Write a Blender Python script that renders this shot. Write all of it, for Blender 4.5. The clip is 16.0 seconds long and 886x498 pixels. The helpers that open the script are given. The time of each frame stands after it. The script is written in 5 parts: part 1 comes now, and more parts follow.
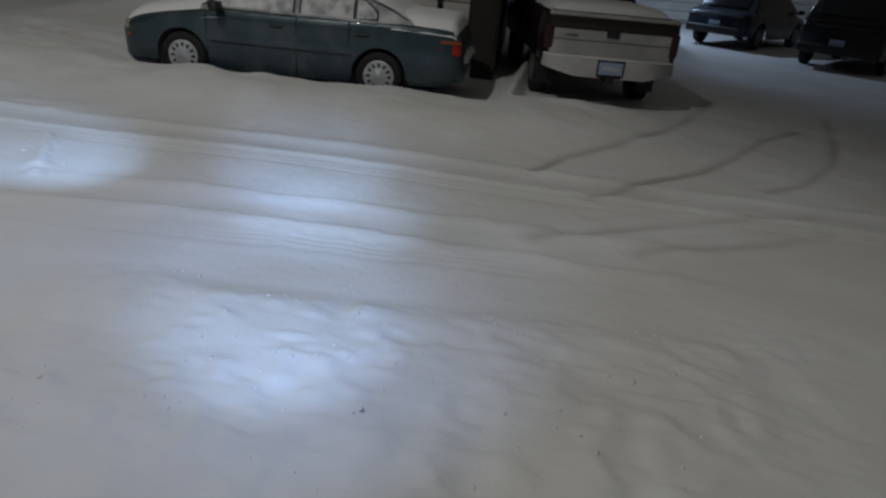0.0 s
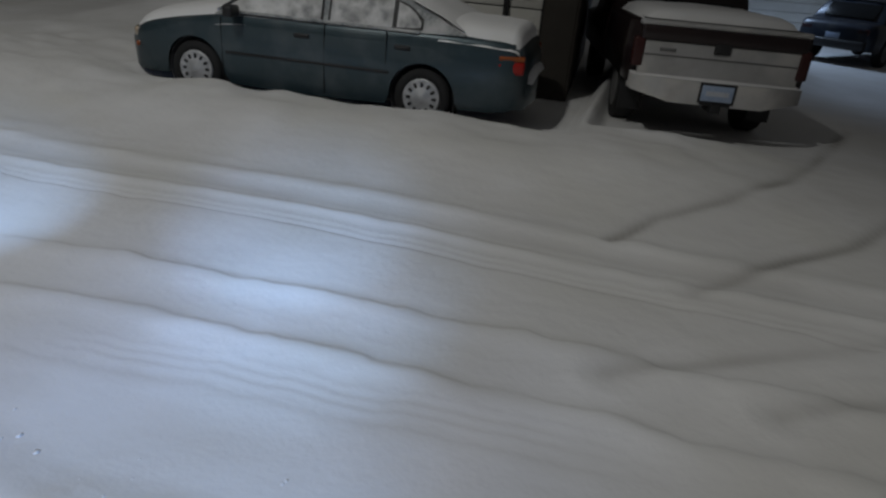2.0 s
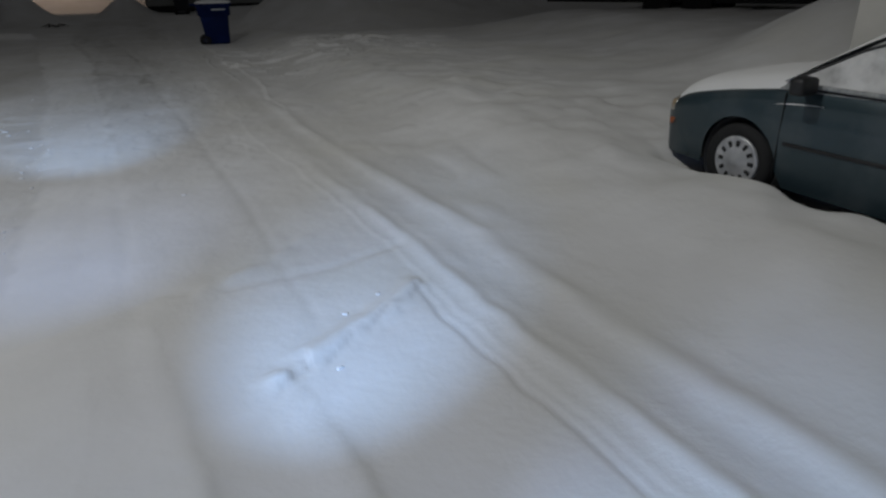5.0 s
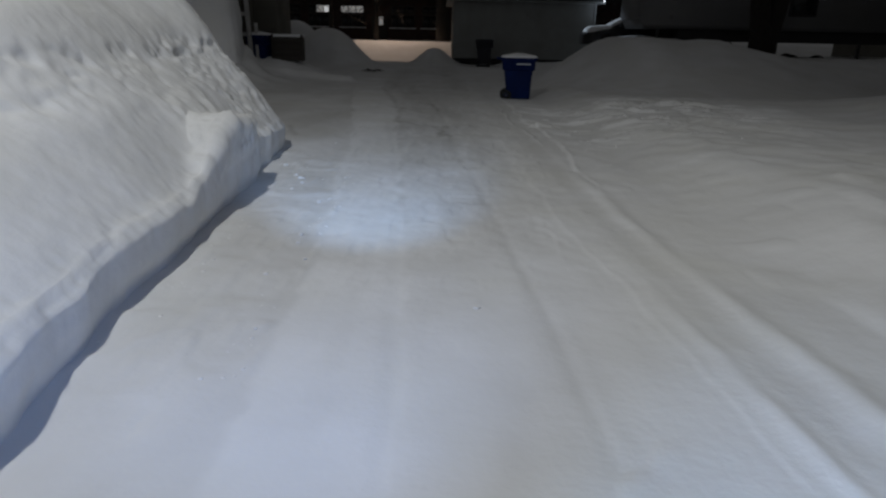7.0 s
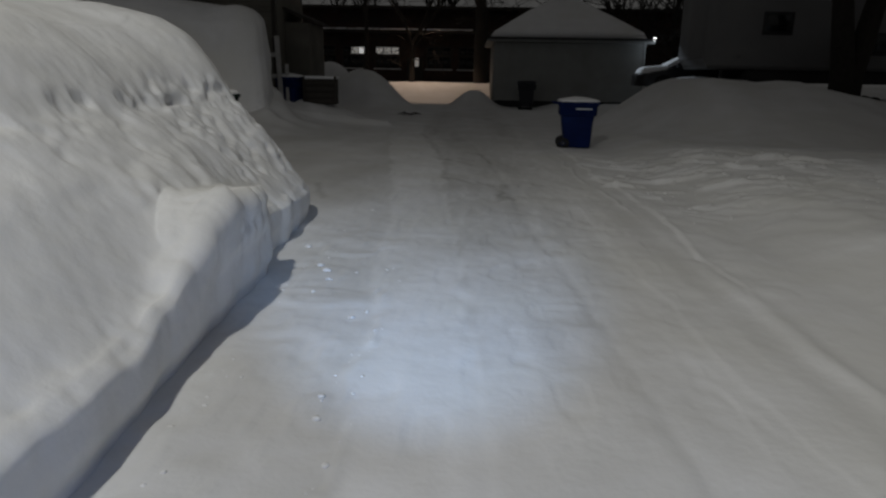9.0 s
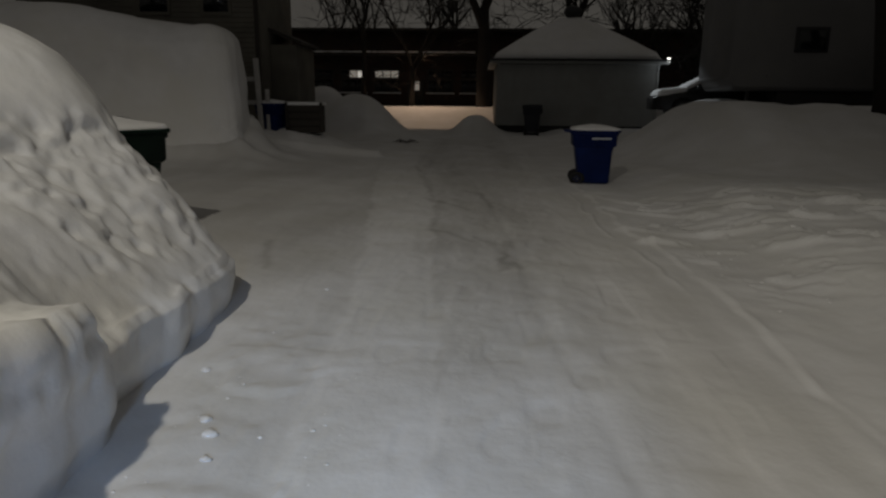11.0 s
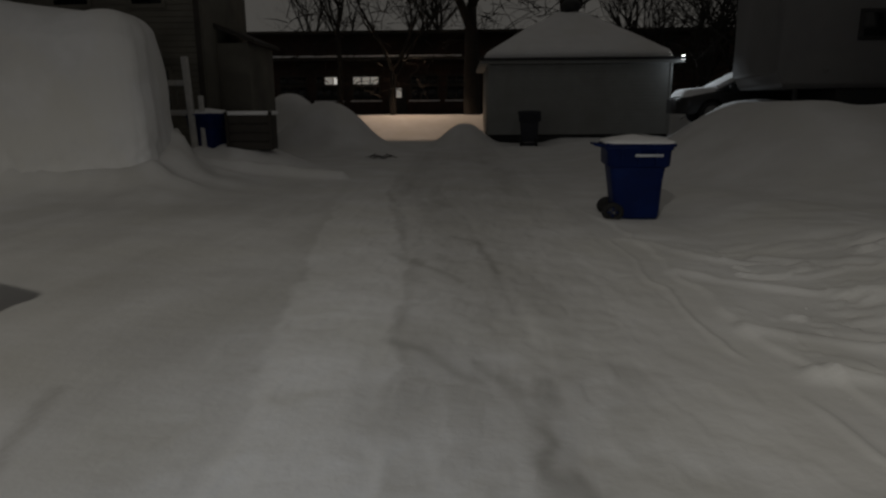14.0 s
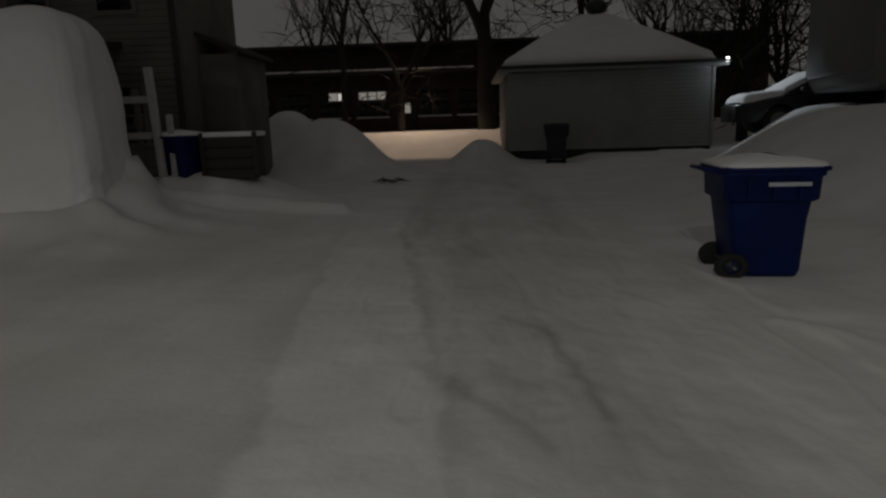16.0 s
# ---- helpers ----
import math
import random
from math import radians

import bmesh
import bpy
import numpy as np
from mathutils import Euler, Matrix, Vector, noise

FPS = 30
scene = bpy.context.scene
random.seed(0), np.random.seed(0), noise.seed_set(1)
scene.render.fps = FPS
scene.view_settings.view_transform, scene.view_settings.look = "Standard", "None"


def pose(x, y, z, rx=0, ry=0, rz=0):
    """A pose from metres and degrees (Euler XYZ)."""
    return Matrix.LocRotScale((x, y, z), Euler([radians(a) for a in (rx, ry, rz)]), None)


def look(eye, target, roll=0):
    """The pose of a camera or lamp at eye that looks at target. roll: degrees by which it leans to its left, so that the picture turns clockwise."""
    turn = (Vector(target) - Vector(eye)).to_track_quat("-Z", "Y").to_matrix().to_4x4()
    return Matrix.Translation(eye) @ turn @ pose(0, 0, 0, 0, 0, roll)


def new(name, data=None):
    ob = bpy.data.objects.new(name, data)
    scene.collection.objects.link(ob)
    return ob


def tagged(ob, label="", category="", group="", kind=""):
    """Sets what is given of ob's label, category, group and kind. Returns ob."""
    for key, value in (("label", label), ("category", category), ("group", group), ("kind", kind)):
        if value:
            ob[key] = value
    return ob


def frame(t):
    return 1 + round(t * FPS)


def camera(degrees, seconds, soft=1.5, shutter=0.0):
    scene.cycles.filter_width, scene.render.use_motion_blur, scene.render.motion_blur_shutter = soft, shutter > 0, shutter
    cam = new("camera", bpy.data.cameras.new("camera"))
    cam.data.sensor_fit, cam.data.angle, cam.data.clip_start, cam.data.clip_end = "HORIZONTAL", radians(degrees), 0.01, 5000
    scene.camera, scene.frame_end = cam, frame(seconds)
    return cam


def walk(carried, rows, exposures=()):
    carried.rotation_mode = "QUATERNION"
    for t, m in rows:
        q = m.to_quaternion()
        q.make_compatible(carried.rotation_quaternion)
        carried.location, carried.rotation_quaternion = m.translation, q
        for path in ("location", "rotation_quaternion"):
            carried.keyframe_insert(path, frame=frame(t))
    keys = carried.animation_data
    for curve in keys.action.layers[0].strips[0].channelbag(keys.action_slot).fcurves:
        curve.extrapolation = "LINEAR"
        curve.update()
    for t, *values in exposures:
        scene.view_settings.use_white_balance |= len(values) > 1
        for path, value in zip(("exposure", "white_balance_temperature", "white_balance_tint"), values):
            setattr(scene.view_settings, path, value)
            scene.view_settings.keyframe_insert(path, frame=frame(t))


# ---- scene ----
cam = camera(68.9, 16.0, soft=2.4)
PATH = [
    (0, (-3.39, -3.509, 1.713), (-1.593, -3.237, 0.878), 5.3),
    (0.5, (-2.915, -3.517, 1.661), (-1.134, -3.159, 0.824), 5.2),
    (1, (-2.575, -3.536, 1.646), (-0.804, -3.147, 0.803), 4.9),
    (1.5, (-2.157, -3.437, 1.623), (-0.384, -3.018, 0.797), 4.8),
    (2, (-1.749, -3.406, 1.588), (0.004, -2.919, 0.757), 5.1),
    (2.5, (-1.286, -3.37, 1.642), (0.38, -2.653, 0.8), 3.5),
    (3, (-1.011, -3.156, 1.684), (0.534, -2.18, 0.873), 2.7),
    (3.5, (-0.685, -3.05, 1.664), (0.645, -1.799, 0.846), 1.1),
    (4, (-0.313, -2.972, 1.658), (0.9, -1.605, 0.846), 0.7),
    (4.5, (-0.01, -2.741, 1.612), (0.996, -1.208, 0.813), 0.1),
    (5, (0.232, -2.337, 1.622), (0.967, -0.653, 0.835), -1.2),
    (5.2, (0.341, -2.186, 1.612), (0.96, -0.441, 0.856), -1.6),
    (7.3, (0.015, -0.079, 1.521), (0.006, 1.823, 0.904), 1.5),
    (7.5, (-0.027, 0.131, 1.517), (-0.051, 2.038, 0.914), 1.6),
    (8, (-0.149, 0.65, 1.534), (-0.233, 2.568, 0.976), 1.7),
    (8.5, (-0.257, 1.163, 1.542), (-0.328, 3.092, 1.019), 1.2),
    (9, (-0.311, 1.673, 1.527), (-0.385, 3.602, 1.006), 1.0),
    (9.2, (-0.311, 1.877, 1.526), (-0.404, 3.813, 1.034), 0.9),
    (11.3, (-0.167, 4.169, 1.577), (-0.257, 6.114, 1.121), 0.4),
    (11.5, (-0.152, 4.398, 1.567), (-0.228, 6.341, 1.097), 0.3),
    (12, (-0.106, 4.954, 1.525), (-0.225, 6.898, 1.067), -0.1),
    (12.5, (-0.144, 5.589, 1.473), (-0.234, 7.532, 1.008), 0.6),
    (13, (-0.176, 6.296, 1.455), (-0.276, 8.24, 0.998), 0.1),
    (13.5, (-0.201, 6.939, 1.491), (-0.294, 8.888, 1.051), 0.1),
    (14, (-0.252, 7.577, 1.494), (-0.314, 9.529, 1.063), -0.4),
    (14.5, (-0.282, 8.252, 1.528), (-0.362, 10.207, 1.115), -0.6),
    (15, (-0.4, 8.906, 1.518), (-0.472, 10.863, 1.112), -1.3),
    (15.5, (-0.494, 9.597, 1.485), (-0.598, 11.556, 1.096), -1.4),
    (16, (-0.603, 10.287, 1.48), (-0.696, 12.248, 1.094), -1.8),
]
walk(cam, [(t, look(eye, target, roll)) for t, eye, target, roll in PATH],
     exposures=[(0, -0.66, 6050, 10), (2.5, -0.63, 5950, 10), (5, -0.50, 5900, 10), (7.5, -0.22, 5800, 10), (9, -0.25, 6050, 10), (11.5, -0.36, 6650, 10), (13, -0.22, 6500, 10), (16, -0.05, 6350, 10)])

# ---- world and lights: a snowy night under a cloud deck that glows with town light ----
world = bpy.data.worlds.new("night_sky")
scene.world = world
world.use_nodes = True
wn = world.node_tree
wbg = wn.nodes["Background"]
wtc = wn.nodes.new("ShaderNodeTexCoord")
wns = wn.nodes.new("ShaderNodeTexNoise")
wns.inputs["Scale"].default_value = 2.0
wns.inputs["Detail"].default_value = 4.0
wcr = wn.nodes.new("ShaderNodeValToRGB")
wcr.color_ramp.elements[0].color = (0.058, 0.055, 0.050, 1)
wcr.color_ramp.elements[1].color = (0.082, 0.077, 0.069, 1)
wn.links.new(wtc.outputs["Generated"], wns.inputs["Vector"])
wn.links.new(wns.outputs["Fac"], wcr.inputs["Fac"])
wn.links.new(wcr.outputs["Color"], wbg.inputs["Color"])
wbg.inputs["Strength"].default_value = 0.92


def lamp(name, kind, eye, target, energy, color, size=0.2, cone=None, blend=0.5):
    data = bpy.data.lights.new(name, kind)
    data.energy, data.color = energy, color
    if kind in ("POINT", "SPOT"):
        data.shadow_soft_size = size
    if cone:
        data.spot_size, data.spot_blend = radians(cone), blend
    ob = new(name, data)
    ob.matrix_world = look(eye, target)
    return ob


# the alley's street lamp, high over the left yard, out of view
lamp("alley_street_lamp", "SPOT", (-2.7, 1.0, 8.6), (-2.9, 2.1, 0.0), 1680, (1.0, 0.945, 0.82), 0.18, 134, 0.45)
# the street lamp of the cross street at the alley's end
lamp("cross_street_lamp", "SPOT", (-3.2, 41.6, 5.2), (-3.0, 41.0, 0.0), 480, (1.0, 0.69, 0.46), 0.2, 100, 0.4)
# the yard light on a house behind the parked cars
lamp("yard_light", "SPOT", (17.5, -4.2, 4.5), (17.0, -7.0, 0.0), 900, (0.62, 0.78, 1.0), 0.15, 120, 0.3)
# an added fill light that brightens the big pile, out of view
lamp("pile_fill_light", "SPOT", (-7.4, 6.2, 4.6), (-6.9, 17.6, 1.2), 165, (1.0, 0.955, 0.87), 0.12, 62, 0.8)
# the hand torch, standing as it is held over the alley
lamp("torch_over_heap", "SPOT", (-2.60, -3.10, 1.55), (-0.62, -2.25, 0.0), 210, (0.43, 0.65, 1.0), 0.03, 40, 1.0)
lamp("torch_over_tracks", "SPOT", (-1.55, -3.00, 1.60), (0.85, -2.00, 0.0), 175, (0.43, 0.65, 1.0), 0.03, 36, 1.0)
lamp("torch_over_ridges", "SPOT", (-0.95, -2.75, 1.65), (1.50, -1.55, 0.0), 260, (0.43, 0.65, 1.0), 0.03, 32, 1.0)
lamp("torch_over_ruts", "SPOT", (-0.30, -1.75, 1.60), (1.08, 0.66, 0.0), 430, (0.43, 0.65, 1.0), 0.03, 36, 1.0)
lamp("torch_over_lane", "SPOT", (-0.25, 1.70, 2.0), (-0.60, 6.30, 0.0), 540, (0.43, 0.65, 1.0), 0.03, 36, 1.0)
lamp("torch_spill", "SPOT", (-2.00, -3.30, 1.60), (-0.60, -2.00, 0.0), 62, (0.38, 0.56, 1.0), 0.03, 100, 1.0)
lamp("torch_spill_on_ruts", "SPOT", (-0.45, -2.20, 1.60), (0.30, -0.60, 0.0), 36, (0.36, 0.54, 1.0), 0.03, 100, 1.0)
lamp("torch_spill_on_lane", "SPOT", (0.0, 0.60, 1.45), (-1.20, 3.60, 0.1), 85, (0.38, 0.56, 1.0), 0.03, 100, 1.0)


# ---- small tools ----
def part(name, bm, material, parent=None, label="", smooth=True):
    mesh = bpy.data.meshes.new(name)
    bmesh.ops.recalc_face_normals(bm, faces=bm.faces[:])
    bm.to_mesh(mesh)
    bm.free()
    mesh.materials.append(material)
    if smooth:
        mesh.shade_smooth()
    ob = new(name, mesh)
    ob.parent = parent
    if label:
        ob["label"] = label
    return ob


def empty(name, m, label, category, group="", kind=""):
    ob = new(name)
    ob.matrix_world = m
    return tagged(ob, label, category, group, kind)


def bm_box(cx, cy, cz, sx, sy, sz, bevel=0.0, bm=None, rot=None, seg=2):
    own = bm is None
    b = bmesh.new()
    bmesh.ops.create_cube(b, size=1.0)
    bmesh.ops.scale(b, vec=(sx, sy, sz), verts=b.verts[:])
    if bevel:
        bmesh.ops.bevel(b, geom=b.edges[:], offset=bevel, segments=seg, affect="EDGES", profile=0.6)
    if rot is not None:
        bmesh.ops.transform(b, matrix=rot, verts=b.verts[:])
    bmesh.ops.translate(b, vec=(cx, cy, cz), verts=b.verts[:])
    if own:
        return b
    me = bpy.data.meshes.new("tmp")
    b.to_mesh(me)
    b.free()
    bm.from_mesh(me)
    bpy.data.meshes.remove(me)
    return bm


def bm_loft(rows, cap=True, closed=False):
    """Skin over rows of points; closed: each row is a ring."""
    b = bmesh.new()
    vs = [[b.verts.new(p) for p in row] for row in rows]
    n = len(rows[0])
    for r0, r1 in zip(vs, vs[1:]):
        for i in range(n if closed else n - 1):
            j = (i + 1) % n
            b.faces.new((r0[i], r0[j], r1[j], r1[i]))
    if cap:
        b.faces.new(vs[0])
        b.faces.new(vs[-1])
    return b


def bm_lathe(profile, steps=28, axis="Y"):
    """A body of turning round Y from (radius, height) pairs."""
    rows = []
    for r, h in profile:
        row = []
        for k in range(steps):
            a = 2 * math.pi * k / steps
            row.append((r * math.cos(a), h, r * math.sin(a)))
        rows.append(row)
    return bm_loft(rows, cap=True, closed=True)


def bm_rod(points, radii, sides=8):
    """A tapered rod along points."""
    rows = []
    pts = [Vector(p) for p in points]
    for i, p in enumerate(pts):
        d = (pts[min(i + 1, len(pts) - 1)] - pts[max(i - 1, 0)]).normalized()
        u = d.orthogonal().normalized()
        if i and rows:
            u = (u_prev - d * u_prev.dot(d)).normalized()
        u_prev = u
        v = d.cross(u)
        rows.append([tuple(p + radii[i] * (math.cos(2 * math.pi * k / sides) * u + math.sin(2 * math.pi * k / sides) * v)) for k in range(sides)])
    return bm_loft(rows, cap=True, closed=True)


def hash01(ix, iy, seed):
    h = np.sin(ix * 127.1 + iy * 311.7 + seed * 74.7) * 43758.5453
    return h - np.floor(h)


def vnoise(x, y, seed=0):
    """Smooth lattice noise in -1..1 for arrays."""
    ix, iy = np.floor(x), np.floor(y)
    fx, fy = x - ix, y - iy
    fx, fy = fx * fx * fx * (fx * (6 * fx - 15) + 10), fy * fy * fy * (fy * (6 * fy - 15) + 10)
    a, b = hash01(ix, iy, seed), hash01(ix + 1, iy, seed)
    c, d = hash01(ix, iy + 1, seed), hash01(ix + 1, iy + 1, seed)
    return 2 * (a + (b - a) * fx + (c - a) * fy + (a - b - c + d) * fx * fy) - 1


def fbm(x, y, seed=0, octaves=4, gain=0.5):
    total, amp = 0 * x, 1.0
    for k in range(octaves):
        c, s = math.cos(0.6 * k + 0.3), math.sin(0.6 * k + 0.3)
        total = total + amp * vnoise((c * x - s * y) * 2.03 ** k, (s * x + c * y) * 2.03 ** k, seed + 13 * k)
        amp *= gain
    return total


def vnoise3(x, y, z, seed=0):
    """Lattice noise in -1..1 for arrays of places in space."""
    iz = np.floor(z)
    f = z - iz
    f = f * f * f * (f * (6 * f - 15) + 10)
    lo = vnoise(x + 17.3 * iz, y + 9.1 * iz, seed)
    return lo + (vnoise(x + 17.3 * (iz + 1), y + 9.1 * (iz + 1), seed) - lo) * f


def sstep(a, b, x):
    t = np.clip((x - a) / (b - a), 0, 1)
    return t * t * (3 - 2 * t)


def bump(x, y, cx, cy, rx, ry, power=2.0):
    return np.exp(-(np.abs((x - cx) / rx) ** power + np.abs((y - cy) / ry) ** power))


def grid_mesh(name, X, Y, Z, material):
    """A sheet over a grid of points."""
    ny, nx = X.shape
    mesh = bpy.data.meshes.new(name)
    co = np.stack([X, Y, Z], -1).reshape(-1, 3)
    idx = np.arange(nx * ny).reshape(ny, nx)
    quads = np.stack([idx[:-1, :-1], idx[:-1, 1:], idx[1:, 1:], idx[1:, :-1]], -1)
    mesh.from_pydata(co.tolist(), [], quads.reshape(-1, 4).tolist())
    mesh.materials.append(material)
    mesh.shade_smooth()
    return new(name, mesh)


def inside_distance(x, y, outline):
    """The distance to a closed outline, positive inside."""
    px = np.array(outline, float)
    qx = np.roll(px, -1, 0)
    best, odd = np.full(x.shape, 1e9), np.zeros(x.shape, bool)
    for (ax, ay), (bx, by) in zip(px, qx):
        t = np.clip(((x - ax) * (bx - ax) + (y - ay) * (by - ay)) / ((bx - ax) ** 2 + (by - ay) ** 2), 0, 1)
        best = np.minimum(best, np.hypot(x - ax - t * (bx - ax), y - ay - t * (by - ay)))
        cross = (ay > y) != (by > y)
        with np.errstate(divide="ignore", invalid="ignore"):
            odd ^= cross & (x < (bx - ax) * (y - ay) / (by - ay) + ax)
    return np.where(odd, best, -best)


# ---- materials ----
def material(name, base, rough=0.6, metal=0.0, dark=None, scale=6.0, detail=6.0, bump_scale=60.0, bump_depth=0.0, spread=0.5,
             second=None, second_scale=1.2, coat=0.0, spec=0.5, broad_scale=5.0, broad_depth=0.0):
    """base and dark mix by a fine noise; second is a broad stain."""
    m = bpy.data.materials.new(name)
    m.use_nodes = True
    nt = m.node_tree
    b = nt.nodes["Principled BSDF"]
    b.inputs["Roughness"].default_value, b.inputs["Metallic"].default_value = rough, metal
    b.inputs["Coat Weight"].default_value = coat
    b.inputs["Specular IOR Level"].default_value = spec
    tc = nt.nodes.new("ShaderNodeTexCoord")
    n1 = nt.nodes.new("ShaderNodeTexNoise")
    n1.inputs["Scale"].default_value, n1.inputs["Detail"].default_value = scale, detail
    nt.links.new(tc.outputs["Object"], n1.inputs["Vector"])
    ramp = nt.nodes.new("ShaderNodeValToRGB")
    ramp.color_ramp.elements[0].position = 0.5 - spread / 2
    ramp.color_ramp.elements[1].position = 0.5 + spread / 2
    dark = dark or tuple(0.78 * c for c in base)
    ramp.color_ramp.elements[0].color, ramp.color_ramp.elements[1].color = (*dark, 1), (*base, 1)
    nt.links.new(n1.outputs["Fac"], ramp.inputs["Fac"])
    out = ramp.outputs["Color"]
    if second:
        n2 = nt.nodes.new("ShaderNodeTexNoise")
        n2.inputs["Scale"].default_value, n2.inputs["Detail"].default_value = second_scale, 5.0
        nt.links.new(tc.outputs["Object"], n2.inputs["Vector"])
        r2 = nt.nodes.new("ShaderNodeValToRGB")
        r2.color_ramp.elements[0].position, r2.color_ramp.elements[1].position = 0.46, 0.66
        mix = nt.nodes.new("ShaderNodeMix")
        mix.data_type = "RGBA"
        nt.links.new(n2.outputs["Fac"], r2.inputs["Fac"])
        nt.links.new(r2.outputs["Color"], mix.inputs["Factor"])
        nt.links.new(out, mix.inputs["A"])
        mix.inputs["B"].default_value = (*second, 1)
        out = mix.outputs["Result"]
    nt.links.new(out, b.inputs["Base Color"])
    if bump_depth:
        n3 = nt.nodes.new("ShaderNodeTexNoise")
        n3.inputs["Scale"].default_value, n3.inputs["Detail"].default_value = bump_scale, 5.0
        nt.links.new(tc.outputs["Object"], n3.inputs["Vector"])
        bp = nt.nodes.new("ShaderNodeBump")
        bp.inputs["Strength"].default_value, bp.inputs["Distance"].default_value = 1.0, bump_depth
        height = n3.outputs["Fac"]
        if broad_depth:
            n4 = nt.nodes.new("ShaderNodeTexNoise")
            n4.inputs["Scale"].default_value, n4.inputs["Detail"].default_value, n4.inputs["Roughness"].default_value = broad_scale, 6.0, 0.6
            nt.links.new(tc.outputs["Object"], n4.inputs["Vector"])
            mad = nt.nodes.new("ShaderNodeMath")
            mad.operation = "MULTIPLY_ADD"
            nt.links.new(n4.outputs["Fac"], mad.inputs[0])
            mad.inputs[1].default_value = broad_depth / bump_depth
            nt.links.new(height, mad.inputs[2])
            height = mad.outputs[0]
        nt.links.new(height, bp.inputs["Height"])
        nt.links.new(bp.outputs["Normal"], b.inputs["Normal"])
    return m


def glow(name, color, strength):
    m = bpy.data.materials.new(name)
    m.use_nodes = True
    b = m.node_tree.nodes["Principled BSDF"]
    b.inputs["Base Color"].default_value = (*color, 1)
    b.inputs["Emission Color"].default_value = (*color, 1)
    b.inputs["Emission Strength"].default_value = strength
    return m


SNOW = material("snow", (0.80, 0.80, 0.81), 0.85, dark=(0.72, 0.72, 0.73), scale=1.6, bump_scale=26, bump_depth=0.002, broad_scale=4, broad_depth=0.012, second=(0.72, 0.715, 0.705), second_scale=0.55, spec=0.2)
LANE = material("packed_snow", (0.78, 0.78, 0.79), 0.8, dark=(0.63, 0.625, 0.62), scale=1.1, bump_scale=24, bump_depth=0.0015, broad_scale=2.6, broad_depth=0.014, second=(0.68, 0.675, 0.66), second_scale=0.8, spec=0.2)
PILE = material("ploughed_snow", (0.79, 0.79, 0.80), 0.88, dark=(0.69, 0.69, 0.69), scale=2.2, bump_scale=30, bump_depth=0.0012, broad_scale=3.0, broad_depth=0.014, second=(0.73, 0.725, 0.71), second_scale=0.9, spec=0.2)
PAINT = material("teal_car_paint", (0.036, 0.060, 0.074), 0.38, 0.35, dark=(0.030, 0.052, 0.064), scale=3, coat=0.4, second=(0.068, 0.090, 0.102), second_scale=2.5)
BLACK = material("black_plastic", (0.018, 0.018, 0.020), 0.55, scale=20)
RUBBER = material("tyre_rubber", (0.016, 0.016, 0.017), 0.85, scale=30, bump_scale=80, bump_depth=0.003)
HUBCAP = material("silver_hubcap", (0.52, 0.53, 0.55), 0.42, 0.35, scale=12, second=(0.66, 0.66, 0.67), second_scale=6)
DUSTED = material("snow_dusted_paint", (0.46, 0.465, 0.47), 0.7, dark=(0.07, 0.092, 0.104), scale=26, spread=0.6, bump_scale=40, bump_depth=0.004, second=(0.50, 0.50, 0.505), second_scale=4.0)
CHROME = material("chrome_bumper", (0.55, 0.55, 0.55), 0.4, 0.2, dark=(0.40, 0.39, 0.38), scale=4, second=(0.60, 0.585, 0.56), second_scale=3)
SILVER = material("silver_truck_paint", (0.42, 0.42, 0.42), 0.42, 0.15, dark=(0.33, 0.325, 0.32), scale=5, second=(0.52, 0.51, 0.49), second_scale=2)
MAROON = material("dark_maroon_paint", (0.020, 0.011, 0.012), 0.35, 0.2, scale=5, coat=0.3)
NAVY = material("dark_blue_paint", (0.018, 0.026, 0.045), 0.35, 0.3, scale=5, coat=0.3, second=(0.05, 0.055, 0.065), second_scale=3)
DARKCAR = material("black_car_paint", (0.012, 0.012, 0.014), 0.35, 0.3, scale=5, coat=0.3)
FROST = material("snow_crusted_glass", (0.66, 0.66, 0.66), 0.7, dark=(0.16, 0.165, 0.17), scale=8, spread=0.42, bump_scale=22, bump_depth=0.01, second=(0.70, 0.70, 0.70), second_scale=3.0)
GLASS = material("dark_glass", (0.012, 0.014, 0.016), 0.12, scale=4)
RED = material("red_lens", (0.40, 0.02, 0.015), 0.25, scale=30)
DARKRED = material("dull_red_lens", (0.045, 0.009, 0.009), 0.35, scale=30)
AMBER = material("amber_lens", (0.30, 0.08, 0.02), 0.25, scale=30)
CLEAR = material("headlamp_lens", (0.45, 0.43, 0.38), 0.2, scale=14, second=(0.30, 0.22, 0.13), second_scale=9)
PLATE = material("plate_blue_white", (0.38, 0.46, 0.60), 0.4, scale=25, dark=(0.28, 0.36, 0.52))
BLUEBIN = material("blue_cart_plastic", (0.003, 0.013, 0.085), 0.5, scale=8, second=(0.004, 0.017, 0.10), second_scale=3, spec=0.15, bump_scale=90, bump_depth=0.002)
GREENBIN = material("green_cart_plastic", (0.004, 0.016, 0.011), 0.55, scale=8, second=(0.006, 0.020, 0.014), second_scale=3, spec=0.15, bump_scale=90, bump_depth=0.002)
DARKBIN = material("dark_cart_plastic", (0.014, 0.016, 0.026), 0.55, scale=8)
WHITE = material("white_paint", (0.66, 0.65, 0.62), 0.6, dark=(0.58, 0.57, 0.54), scale=3, second=(0.56, 0.55, 0.51), second_scale=1.0)
